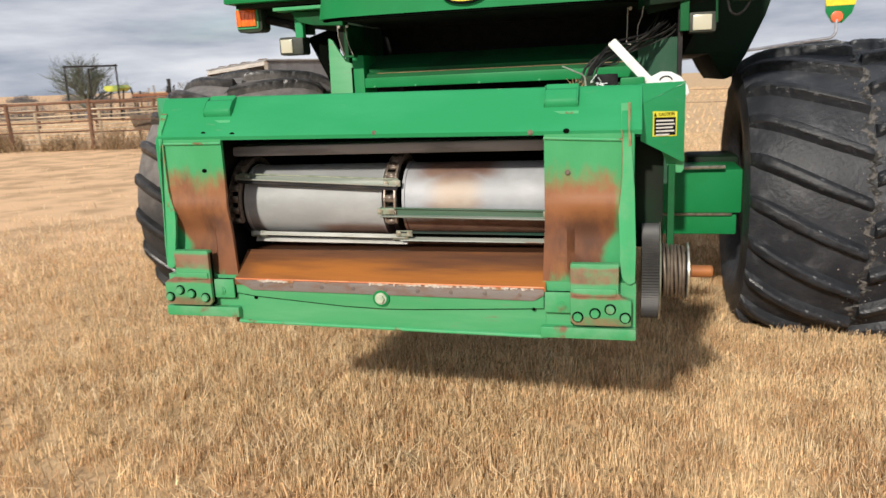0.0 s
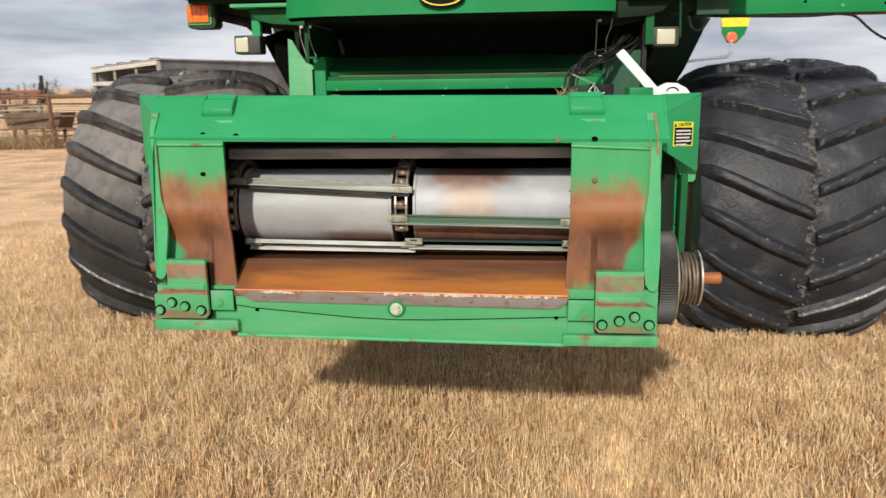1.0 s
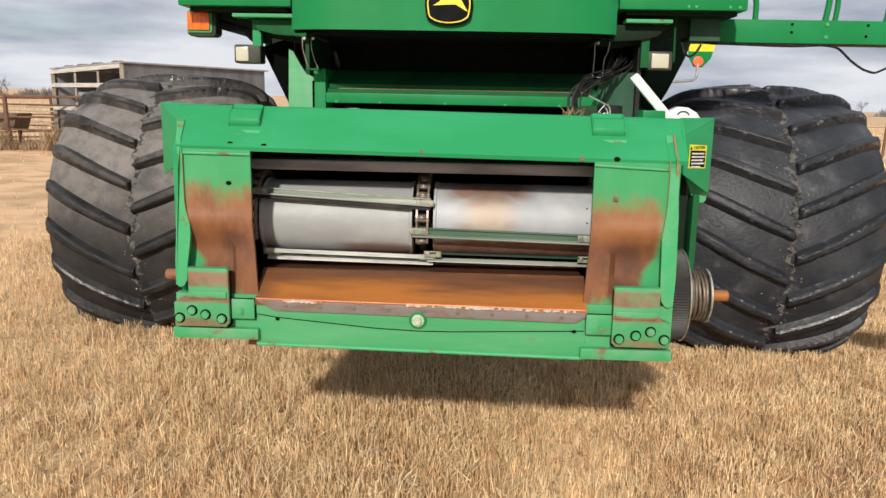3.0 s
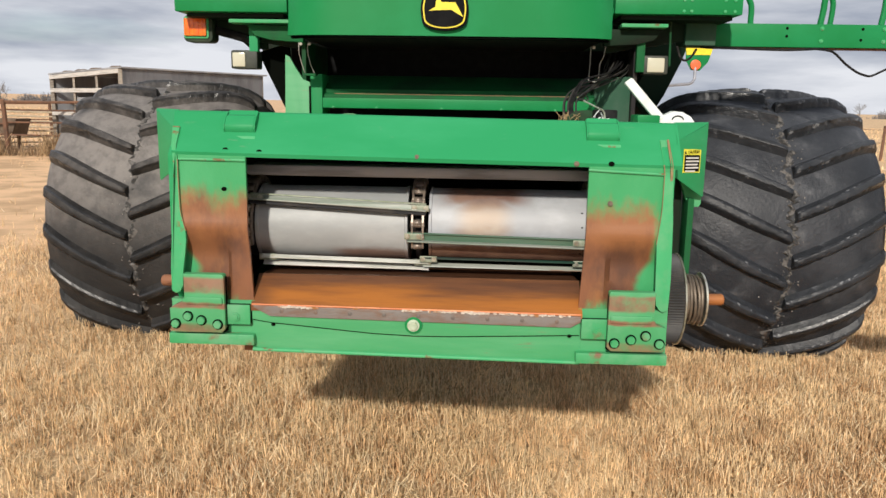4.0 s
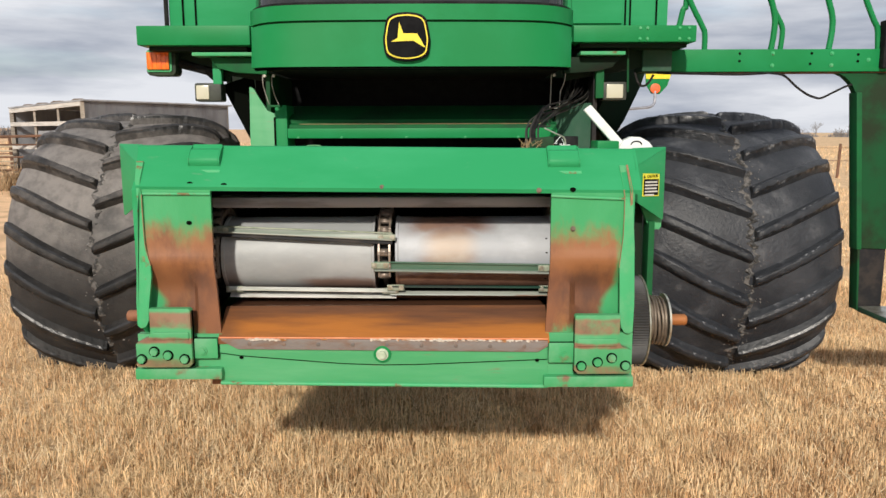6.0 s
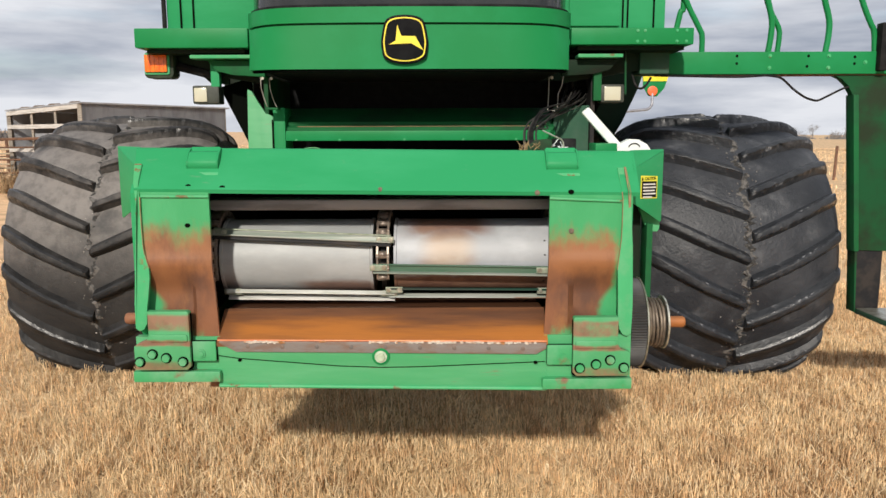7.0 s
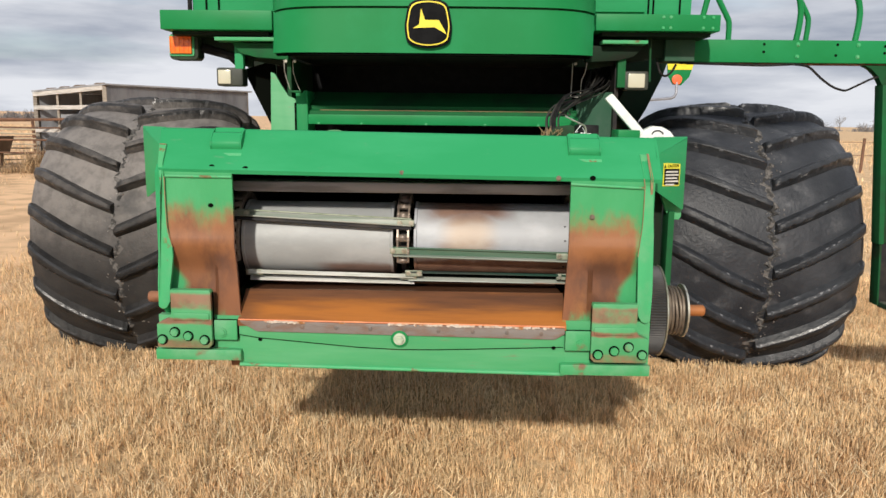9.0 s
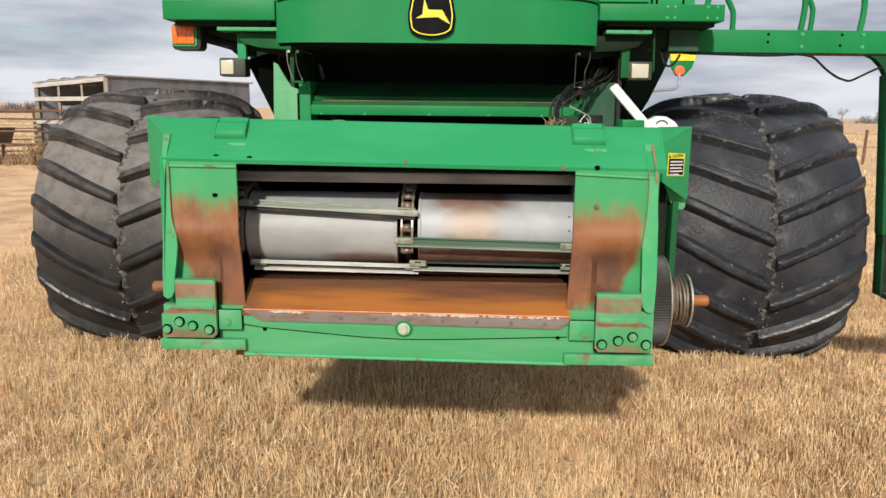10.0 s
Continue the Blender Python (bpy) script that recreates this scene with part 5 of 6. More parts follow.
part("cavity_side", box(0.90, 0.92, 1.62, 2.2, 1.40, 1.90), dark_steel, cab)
for k, x in enumerate((-0.60, -0.38, -0.05, 0.25, 0.52)):
    part("bar_bolt", bolt_into(bmesh.new(), x, 1.60, 1.578, 0.004, 0.008), paint_edge, cab)
# strap hangers under the panel
for pts in ([(-0.750, 1.51, 1.885), (-0.749, 1.51, 1.832), (-0.735, 1.51, 1.780), (-0.722, 1.51, 1.742)],
            [(-0.706, 1.51, 1.880), (-0.705, 1.51, 1.830), (-0.692, 1.51, 1.780), (-0.675, 1.51, 1.740)],
            [(0.670, 1.51, 1.885), (0.669, 1.51, 1.800), (0.666, 1.51, 1.722), (0.690, 1.51, 1.718), (0.713, 1.51, 1.718), (0.716, 1.51, 1.800), (0.733, 1.51, 1.840), (0.740, 1.51, 1.885)]):
    part("strap_hanger", tube(pts, 0.0024, 6), strap_steel, cab, "thin pale steel strap hanging under the panel")
    part("strap_bolt", bolt_into(bmesh.new(), pts[0][0] + 0.012, 1.50, 1.878, 0.005, 0.006), zinc, cab)
part("strap_foot", box(-0.728, -0.668, 1.50, 1.56, 1.728, 1.738, 0.002), paint_shade, cab)

for side in (-1, 1):
    # lamp arms and ledges under the decks
    s = side
    part("deck_ledge", box(min(s * 0.79, s * 1.09) + (0.0 if s < 0 else 0.02), max(s * 0.79, s * 1.09) - (0.0 if s < 0 else 0.06), 1.50, 1.60, 1.975, 1.992, 0.003), paint_edge, cab)
    part("deck_bracket", plate_y([(s * 0.74, 1.97), (s * 1.02, 1.97), (s * 0.98, 1.92), (s * 0.90, 1.90), (s * 0.74, 1.89)], 1.56, 0.05, 0.003), paint_shade if s < 0 else hull_shade_paint, cab)
    part("deck_web", plate_y([(s * 0.76, 2.02), (s * 1.22, 2.02), (s * 1.18, 1.93), (s * 0.76, 1.86)], 1.66, 0.03, 0.003), hull_shade_paint, cab)
    # Black wedge paints the shade on the body beside the leg.
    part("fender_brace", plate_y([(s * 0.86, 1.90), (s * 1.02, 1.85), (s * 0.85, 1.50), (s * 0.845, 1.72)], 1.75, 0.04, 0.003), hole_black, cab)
    if s > 0:
        part("lamp_post", box(0.905, 0.945, 1.58, 1.62, 1.77, 1.98, 0.004), paint_shade, cab)
    else:
        part("lamp_post", box(-1.022, -0.977, 1.60, 1.64, 1.845, 1.98, 0.006), paint_worn, cab)
    # work lamp
    lx0, lx1 = (-1.115, -1.028) if s < 0 else (0.954, 1.060)
    hx0, hx1 = (-1.118, -0.982) if s < 0 else (0.945, 1.066)
    lamp = part("work_lamp", box(hx0, hx1, 1.60, 1.70, 1.760, 1.852, 0.012), lamp_shell, cab, "dark olive work lamp with a pale square lens")
    part("work_lamp_lens", box(lx0 + 0.008, lx1 - 0.014, 1.592, 1.602, 1.770, 1.840, 0.006), lens, cab)
part("indicator_housing", plate_y(rounded(-1.352, -1.205, 1.888, 2.018, 0.024), 1.60, 0.10, 0.006), olive_plastic, cab, "olive indicator housing")
part("indicator_rim", plate_y(rounded(-1.348, -1.222, 1.905, 2.010, 0.012), 1.592, 0.014, 0.003), paint_edge, cab)
part("indicator_lens", box(-1.342, -1.232, 1.580, 1.596, 1.917, 2.002, 0.005), amber, cab, "ribbed amber indicator lens")
for k in range(5):
    part("lens_rib", box(-1.340 + k * 0.0225, -1.337 + k * 0.0225, 1.577, 1.583, 1.92, 2.0), amber, cab)
part("deck_gusset", plate_y([(-1.202, 2.008), (-0.95, 2.012), (-0.95, 1.86), (-1.045, 1.869)], 1.675, 0.03, 0.004), hull_shade_paint, cab)
part("indicator_arm", tube(curve_points([(-1.20, 1.65, 1.95), (-1.08, 1.66, 1.92), (-0.98, 1.66, 1.89)]), 0.022, 8), black_plastic, cab)

# hoses that loop from the cab frame down to the feeder house
rnd = random.Random(3)
for k in range(13):
    a, b = rnd.uniform(-0.095, 0.07), rnd.uniform(-0.055, 0.05)
    pts = [(0.88 + a, 1.86, 1.88), (0.82 + a, 1.66, 1.79 + b * 0.6), (0.70 + b, 1.42, 1.715 + b), (0.60 + a * 0.6, 1.25, 1.675 + b), (0.535 + a * 0.5, 1.10, 1.625), (0.52 + a * 0.5, 0.98, 1.56), (0.525 + a * 0.5, 0.95, 1.50)]
    part("hydraulic_hose", tube(curve_points(pts), rnd.choice((0.0022, 0.0028, 0.0034, 0.0045)), 8), hose_rubber if k % 3 else hose_dusty, cab, "black hydraulic hose" if k == 0 else "")
part("valve_block", box(0.50, 0.66, 0.95, 1.05, 1.50, 1.555, 0.008), paint_dark, cab)
rnd = random.Random(8)
bm = bmesh.new()
for k in range(60):
    p = Vector((rnd.uniform(0.455, 0.570), rnd.uniform(0.72, 0.92), rnd.uniform(1.53, 1.555)))
    q = p + Vector((rnd.uniform(-0.03, 0.03), rnd.uniform(-0.02, 0.02), rnd.uniform(0.005, 0.035)))
    tube_into(bm, [p, q], 0.0015, 4)
tagged(part("caught_straw", bm, straw_brown, harvester, "wisps of straw caught behind the hoses"), kind="stuff")

# ---- access platform ----
PLAT_Y = 1.70
platform = part("platform_beam", box(1.25, 2.62, PLAT_Y, PLAT_Y + 0.10, 1.906, 2.020, 0.006), paint, harvester, "green access platform beam with bolt heads")
part("beam_bracket", box(1.15, 1.30, PLAT_Y - 0.06, PLAT_Y + 0.12, 1.905, 2.015, 0.006), paint_grey, platform)
part("beam_underside", box(1.30, 2.60, PLAT_Y + 0.02, PLAT_Y + 0.09, 1.900, 1.9055), rust_plain, platform)
for x, z in ((1.835, 1.998), (1.835, 1.938), (2.140, 1.998), (2.140, 1.938), (2.33, 1.965)):
    part("platform_bolt", bolt_into(bmesh.new(), x, PLAT_Y, z, 0.007, 0.007), paint_edge, platform)
for x, z in ((1.665, 1.998), (1.665, 1.960), (2.035, 1.998), (2.030, 1.945), (2.275, 1.992), (2.275, 1.958)):
    r = 0.007
    ring = [(x + r * math.cos(2 * math.pi * k / 10), z + r * math.sin(2 * math.pi * k / 10)) for k in range(10)]
    part("bolt_hole", plate_y(ring, PLAT_Y - 0.002, 0.004), hole_black, platform)
for pts, r in (
        ([(1.488, 1.72, 2.02), (1.486, 1.72, 2.10), (1.470, 1.72, 2.14), (1.40, 1.72, 2.27), (1.36, 1.72, 2.40), (1.36, 1.72, 2.95)], 0.016),
        ([(1.350, 1.74, 2.10), (1.375, 1.74, 2.22), (1.392, 1.74, 2.30), (1.392, 1.74, 2.95)], 0.017),
        ([(1.832, 1.72, 2.02), (1.842, 1.72, 2.10), (1.842, 1.72, 2.18), (1.815, 1.72, 2.28), (1.78, 1.72, 2.38), (1.78, 1.72, 2.95)], 0.017),
        ([(1.897, 1.76, 2.02), (1.903, 1.76, 2.10), (1.895, 1.76, 2.15), (1.840, 1.76, 2.25), (1.80, 1.76, 2.38)], 0.015),
        ([(2.130, 1.72, 2.02), (2.140, 1.72, 2.10), (2.138, 1.72, 2.18), (2.108, 1.72, 2.28), (2.08, 1.72, 2.40), (2.08, 1.72, 2.95)], 0.017),
        ([(2.385, 1.72, 2.02), (2.375, 1.72, 2.12), (2.350, 1.72, 2.17), (2.300, 1.72, 2.28), (2.27, 1.72, 2.40), (2.27, 1.72, 2.95)], 0.016)):
    part("handrail", tube(curve_points(pts, 5), r * 0.88, 10), paint, platform, "bent green handrail tube")
part("top_rail", tube([(1.36, 1.73, 2.95), (2.27, 1.73, 2.95)], 0.016, 8), paint_worn, platform)
part("rubber_stop", box(2.385, 2.43, 1.66, 1.72, 1.92, 2.16, 0.008), black_plastic, platform)
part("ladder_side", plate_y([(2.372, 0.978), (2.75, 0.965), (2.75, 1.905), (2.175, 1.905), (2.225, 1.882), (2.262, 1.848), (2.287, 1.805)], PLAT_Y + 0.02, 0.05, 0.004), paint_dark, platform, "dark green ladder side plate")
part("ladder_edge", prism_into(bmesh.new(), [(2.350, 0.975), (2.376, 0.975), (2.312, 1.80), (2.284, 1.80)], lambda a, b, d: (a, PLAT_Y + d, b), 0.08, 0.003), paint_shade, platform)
part("ladder_lower", box(2.384, 2.524, PLAT_Y + 0.03, PLAT_Y + 0.09, 0.65, 0.99, 0.006), dark_steel, platform, "dark lower ladder section")
part("ladder_strap", prism_into(bmesh.new(), [(2.380, 0.64), (2.388, 0.64), (2.372, 0.985), (2.360, 0.985)], lambda a, b, d: (a, PLAT_Y + 0.01 + d, b), 0.08, 0.002), paint_dark, platform, "dark green strap along the lower ladder section")
part("ladder_step", box(2.392, 2.95, 1.40, 1.73, 0.630, 0.655, 0.004), paint_grey, platform, "greyed green bottom step of the ladder")
part("step_tread", box(2.396, 2.94, 1.41, 1.72, 0.6555, 0.660, 0.002), zinc, platform)
pts = [(1.80, 1.69, 1.90), (1.87, 1.69, 1.893), (1.907, 1.69, 1.878), (1.963, 1.69, 1.829), (2.018, 1.69, 1.792), (2.055, 1.69, 1.777), (2.093, 1.69, 1.771), (2.144, 1.69, 1.794), (2.215, 1.69, 1.829), (2.25, 1.69, 1.84)]
part("slack_cable", tube(curve_points(pts), 0.0058, 6), hose_rubber, platform, "slack black cable under the platform")
part("wiring_run", tube(curve_points([(1.24, 1.69, 1.901), (1.32, 1.69, 1.899), (1.45, 1.69, 1.896), (1.66, 1.69, 1.892), (1.80, 1.69, 1.898)]), 0.006, 6), hose_rubber, platform)
part("lamp_cable", tube(curve_points([(1.118, 1.66, 1.90), (1.128, 1.63, 1.850), (1.156, 1.64, 1.832), (1.190, 1.66, 1.850), (1.219, 1.68, 1.890)]), 0.006, 8), hose_rubber, platform)
part("lamp_pipe", tube([(1.060, 1.58, 2.02), (1.066, 1.58, 1.80)], 0.0055, 8), paint_dark, platform)



def soil_at(x, y):
    return ground_height(x, y) - 0.02


# ---- far things (fence, shelter, trees) ----
shelter = thing("livestock_shelter", (-8.21, 15.69, soil_at(-8.21, 15.69)), "weathered grey open-fronted livestock shelter of posts, rails and tin", "shelter")
S0 = Vector((-8.21, 15.69, 0))
SA = Vector((-0.85, 0.526, 0))
SB = Vector((0.526, 0.85, 0))
SW, SL = 2.97, 4.35


def shed_at(a, b, z):
    p = S0 + SA * a + SB * b
    return Vector((p.x, p.y, z))


def beam(p, q, w, h, mat, parent, name):
    """A squared timber from p to q."""
    bm = bmesh.new()
    p, q = Vector(p), Vector(q)
    way = (q - p).normalized()
    side = way.cross(Vector((0, 0, 1)) if abs(way.z) < 0.9 else Vector((0, 1, 0))).normalized()
    up = side.cross(way)
    ends = [[bm.verts.new(o + side * w * i / 2 + up * h * j / 2) for i, j in ((-1, -1), (1, -1), (1, 1), (-1, 1))] for o in (p, q)]
    for k in range(4):
        bm.faces.new((ends[0][k], ends[0][(k + 1) % 4], ends[1][(k + 1) % 4], ends[1][k]))
    bm.faces.new(ends[0][::-1])
    bm.faces.new(ends[1])
    bmesh.ops.recalc_face_normals(bm, faces=bm.faces[:])
    return part(name, bm, mat, parent)


bleached = material("bleached_white_boards", (0.55, 0.53, 0.50), 0.8, second=(0.38, 0.36, 0.33), scale=3, stretch=(1, 1, 8))
TOP0, TOPA, TOPB = 2.30, 2.17, 2.28
for a, b, top in ((0, 0, TOP0), (SW / 3, 0, 2.25), (2 * SW / 3, 0, 2.21), (SW, 0, TOPA), (SW, SL, 2.15), (0, SL, TOPB)):
    beam(shed_at(a, b, 0.1), shed_at(a, b, top), *((0.10, 0.10) if a in (0, SW) else (0.055, 0.055)), timber, shelter, "post")
for z0, z1 in ((TOP0 - 0.05, TOPA - 0.05), (1.80, 1.79), (1.24, 1.22)):
    beam(shed_at(0, -0.05, z0), shed_at(SW, -0.05, z1), 0.05, 0.10, bleached, shelter, "rail")
for b0, b1, x in ((0, SL, -0.06),):
    n = 44
    bm = bmesh.new()
    top, low = [], []
    for i in range(n * 2 + 1):
        s = i / (n * 2)
        off = x - (0.012 if i % 2 else 0.0)
        p = shed_at(off, SL * s, 0)
        top.append(bm.verts.new((p.x, p.y, TOP0 + (TOPB - TOP0) * s)))
        low.append(bm.verts.new((p.x, p.y, 0.05)))
    for i in range(n * 2):
        bm.faces.new((low[i], low[i + 1], top[i + 1], top[i]))
    bmesh.ops.solidify(bm, geom=bm.faces[:], thickness=0.01)
    part("side_cladding", bm, tin, shelter, "weathered corrugated tin side")
bm = bmesh.new()
for b0 in (SL,):
    q = [shed_at(0, SL, 0.05), shed_at(SW, SL, 0.05), shed_at(SW, SL, 2.16), shed_at(0, SL, TOPB)]
    prism_into(bm, [(0, 0), (1, 0), (1, 1), (0, 1)], lambda a, b, d: q[0].lerp(q[1], a).lerp(q[3].lerp(q[2], a), b) + SB * d, 0.03)
part("back_wall", bm, tin, shelter)
q = [shed_at(SW, 0.06, 0.05), shed_at(SW, SL - 0.05, 0.05), shed_at(SW, SL - 0.05, 2.16), shed_at(SW, 0.06, TOPA + 0.005)]
bm = prism_into(bmesh.new(), [(0, 0), (1, 0), (1, 1), (0, 1)], lambda a, b, d: q[0].lerp(q[1], a).lerp(q[3].lerp(q[2], a), b) - SA * d, 0.03)
part("end_wall", bm, tin, shelter)
for a, w in ((0.25, 0.30), (1.05, 0.35), (1.70, 0.32), (2.30, 0.30)):
    z = TOP0 + (TOPA - TOP0) * a / SW + 0.045
    part("roof_stone", lathe_x([(-w / 2, 0.01), (-w / 3, 0.035), (w / 3, 0.04), (w / 2, 0.01)], 0, 0, 8), dark_timber, shelter).matrix_basis = Matrix.Translation(shed_at(a, 0.05, z))
q = [shed_at(-0.12, -0.08, TOP0 + 0.01), shed_at(SW + 0.04, -0.08, TOPA + 0.01), shed_at(SW + 0.04, SL + 0.1, 2.16), shed_at(-0.15, SL + 0.1, TOPB + 0.01)]
bm = prism_into(bmesh.new(), [(0, 0), (1, 0), (1, 1), (0, 1)], lambda a, b, d: q[0].lerp(q[1], a).lerp(q[3].lerp(q[2], a), b) + Vector((0, 0, d)), 0.035)
part("shelter_roof", bm, tin, shelter)
# Added dark panel puts the shade inside the shelter into colour.
q = [shed_at(0.05, 1.9, 0.05), shed_at(SW * 0.40, 1.9, 0.05), shed_at(SW * 0.40, 1.9, 2.2), shed_at(0.05, 1.9, 2.25)]
bm = prism_into(bmesh.new(), [(0, 0), (1, 0), (1, 1), (0, 1)], lambda a, b, d: q[0].lerp(q[1], a).lerp(q[3].lerp(q[2], a), b) + SB * d, 0.03)
part("inner_panel", bm, dark_timber, shelter, "added dark panel for the shade inside the shelter")
q = [shed_at(SW * 0.62, 0.5, 0.05), shed_at(SW - 0.1, 0.5, 0.05), shed_at(SW - 0.1, 0.5, 1.62), shed_at(SW * 0.62, 0.5, 1.64)]
bm = prism_into(bmesh.new(), [(0, 0), (1, 0), (1, 1), (0, 1)], lambda a, b, d: q[0].lerp(q[1], a).lerp(q[3].lerp(q[2], a), b) + SB * d, 0.03)
part("inner_gate", bm, tin, shelter)


def fence(p, q, posts, height, rails, mat, label, sag=0.0, post_w=0.12):
    p, q = Vector(p), Vector(q)
    ob = thing("rail_fence", (p.x, p.y, soil_at(p.x, p.y)), label, "fence", "farmyard fences")
    rnd = random.Random(int(abs(p.x) * 10))
    for i in range(posts):
        at = p.lerp(q, i / (posts - 1))
        lean = Vector((rnd.uniform(-0.04, 0.04), rnd.uniform(-0.04, 0.04), 0))
        part("post", tube([(at.x, at.y, soil_at(at.x, at.y)), (at.x + lean.x, at.y + lean.y, height + rnd.uniform(-0.03, 0.06))], [post_w / 2, post_w / 2.2], 8), mat, ob)
    for z in rails:
        for i in range(posts - 1):
            a, b = p.lerp(q, i / (posts - 1)), p.lerp(q, (i + 1) / (posts - 1))
            za, zb = z + rnd.uniform(-0.03, 0.03), z + rnd.uniform(-0.03, 0.03)
            part("rail", tube([(a.x, a.y, za), ((a.x + b.x) / 2, (a.y + b.y) / 2, (za + zb) / 2 - sag), (b.x, b.y, zb)], 0.035 if z == rails[0] else 0.022, 6), mat, ob)
    return ob


yard = fence((-22.53, 14.08, 0), (-9.21, 16.68, 0), 7, 1.52, (1.49, 1.28, 0.98, 0.70), iron_brown, "rusty pipe rail fence with leaning posts", 0.01)
fence((-34.0, 24.0, 0), (-10.5, 26.5, 0), 10, 1.45, (1.4, 1.1, 0.8), iron_brown, "farther brown rail fence behind the yard", 0.01)
fence((-21.0, 17.0, 0), (-11.0, 18.6, 0), 6, 1.30, (1.24, 1.10, 0.96, 0.82, 0.68, 0.54, 0.40, 0.26), pale_timber, "pale board corral panels behind the rail fence", 0.0, 0.09)

# single-strand wire fence on the open field
wires = thing("wire_fence", (-4.0, 27.35, soil_at(-4.0, 27.35)), "thin wire fence on rusty steel posts across the stubble", "fence")
for k in range(6):
    x = -4.0 + 8.8 * k
    y = 26.5 - 0.213 * x
    part("steel_post", tube([(x, y, soil_at(x, y)), (x + 0.04, y, 1.12)], 0.05, 8), iron_brown, wires)
for z in (0.55, 0.98):
    part("wire", tube([(-4.0, 27.35, z), (40.0, 17.98, z)], 0.012, 4), iron_brown, wires)

trough = thing("feed_trough", (-12.3, 16.9, soil_at(-12.3, 16.9)), "dark brown wooden feed trough behind the rail fence", "trough")
bm = prism_into(bmesh.new(), [(-0.85, 1.05), (0.85, 1.05), (0.70, 0.62), (-0.70, 0.62)], lambda a, b, d: (-12.6 + a, 17.2 + d, b), 0.7, 0.02)
part("trough_body", bm, dark_timber, trough)
for x in (-13.2, -12.05):
    for y in (17.3, 17.75):
        part("leg", tube([(x, y, soil_at(x, y)), (x, y, 0.66)], 0.05, 6), dark_timber, trough)

# overhead loading frame far off
gantry = thing("overhead_frame", (-27.7, 34.0, soil_at(-27.7, 34.0)), "thin steel overhead frame standing in the far yard", "steel frame")
for x, y, top in ((-29.3, 34.0, 3.4), (-28.9, 35.4, 3.2), (-27.8, 34.0, 3.1), (-26.1, 34.0, 3.3)):
    part("post", tube([(x, y, soil_at(x, y)), (x, y, top)], 0.048, 6), dark_steel, gantry)
part("top_beam", tube([(-29.35, 34.0, 3.30), (-26.0, 34.0, 3.22)], 0.048, 6), dark_steel, gantry)
part("top_beam", tube([(-28.9, 35.4, 3.10), (-27.2, 34.0, 3.20)], 0.042, 6), dark_steel, gantry)

hopper = thing("seed_hopper", (-26.5, 35.0, soil_at(-26.5, 35.0)), "yellow-green seed hopper on legs far in the yard", "farm machine")
bm = prism_into(bmesh.new(), [(-0.50, 2.02), (-0.42, 2.20), (0.40, 2.22), (0.56, 2.06), (0.3, 1.88), (-0.3, 1.88)], lambda a, b, d: (-27.0 + a, 34.6 + d, b), 1.0, 0.05)
part("tank", bm, yellow_green, hopper)
for x in (-27.4, -26.6):
    part("leg", tube([(x, 34.8, soil_at(x, 34.8)), (x, 35.1, 2.0)], 0.05, 6), dark_steel, hopper)
tool = thing("tillage_implement", (-24.4, 34.5, soil_at(-24.4, 34.5)), "folded red and grey tillage implement far off", "farm machine")
rnd = random.Random(21)
part("tool_bar", box(-25.6, -23.2, 34.4, 34.6, 1.55, 1.70, 0.02), rust_plain, tool)
for k in range(7):
    x = -25.5 + k * 0.36
    part("shank", tube([(x, 34.5, 0.9), (x + rnd.uniform(-0.3, 0.3), 34.5, 1.75 + rnd.uniform(0, 0.45))], 0.045, 6), rnd.choice((rust_plain, strap_steel, dark_steel, dark_steel)), tool)
part("mast", box(-23.4, -23.25, 34.4, 34.55, 1.0, 2.42, 0.02), dark_steel, tool)
for x in (-25.4, -23.5):
    part("stand", tube([(x, 34.5, soil_at(x, 34.5)), (x, 34.5, 1.6)], 0.05, 6), dark_steel, tool)


# ---- bare trees and scrub ----
def twigs(bm, base, way, length, r, depth, rnd, sides=4):
    end = base + way * length
    mid = base.lerp(end, 0.5) + Vector((rnd.uniform(-1, 1), rnd.uniform(-1, 1), rnd.uniform(-0.4, 0.4))) * length * 0.06
    tube_into(bm, [base, mid, end], [r, r * 0.8, r * 0.55], sides if depth > 1 else 3, closed_ends=False)
    if depth == 0:
        return
    for k in range(rnd.choice((3, 4))):
        spread = Vector((rnd.uniform(-1, 1), rnd.uniform(-1, 1), rnd.uniform(-0.25, 0.8)))
        start = base.lerp(end, rnd.uniform(0.45, 1.0))
        twigs(bm, start, (way * 0.75 + spread * 0.75).normalized(), length * rnd.uniform(0.55, 0.78), r * 0.55, depth - 1, rnd)


def bare_tree(x, y, height, seed, mat=None, limbs=5, name="bare_tree", label="leafless grey winter tree on the skyline", group="skyline trees"):
    rnd = random.Random(seed)
    ob = thing(name, (x, y, soil_at(x, y)), label, "tree", group)
    base = soil_at(x, y)
    trunk = bmesh.new()
    tube_into(trunk, [(x, y, base), (x + 0.05 * height * rnd.uniform(-1, 1), y, base + height * 0.3)], [height * 0.03, height * 0.02], 6)
    part("trunk", trunk, twig, ob)
    crown = bmesh.new()
    for k in range(limbs):
        way = Vector((rnd.uniform(-0.9, 0.9), rnd.uniform(-0.9, 0.9), rnd.uniform(0.6, 1.2))).normalized()
        twigs(crown, Vector((x, y, base + height * rnd.uniform(0.12, 0.32))), way, height * rnd.uniform(0.28, 0.4), height * 0.014, 3, rnd)
    part("crown", crown, mat or twig, ob)
    return ob


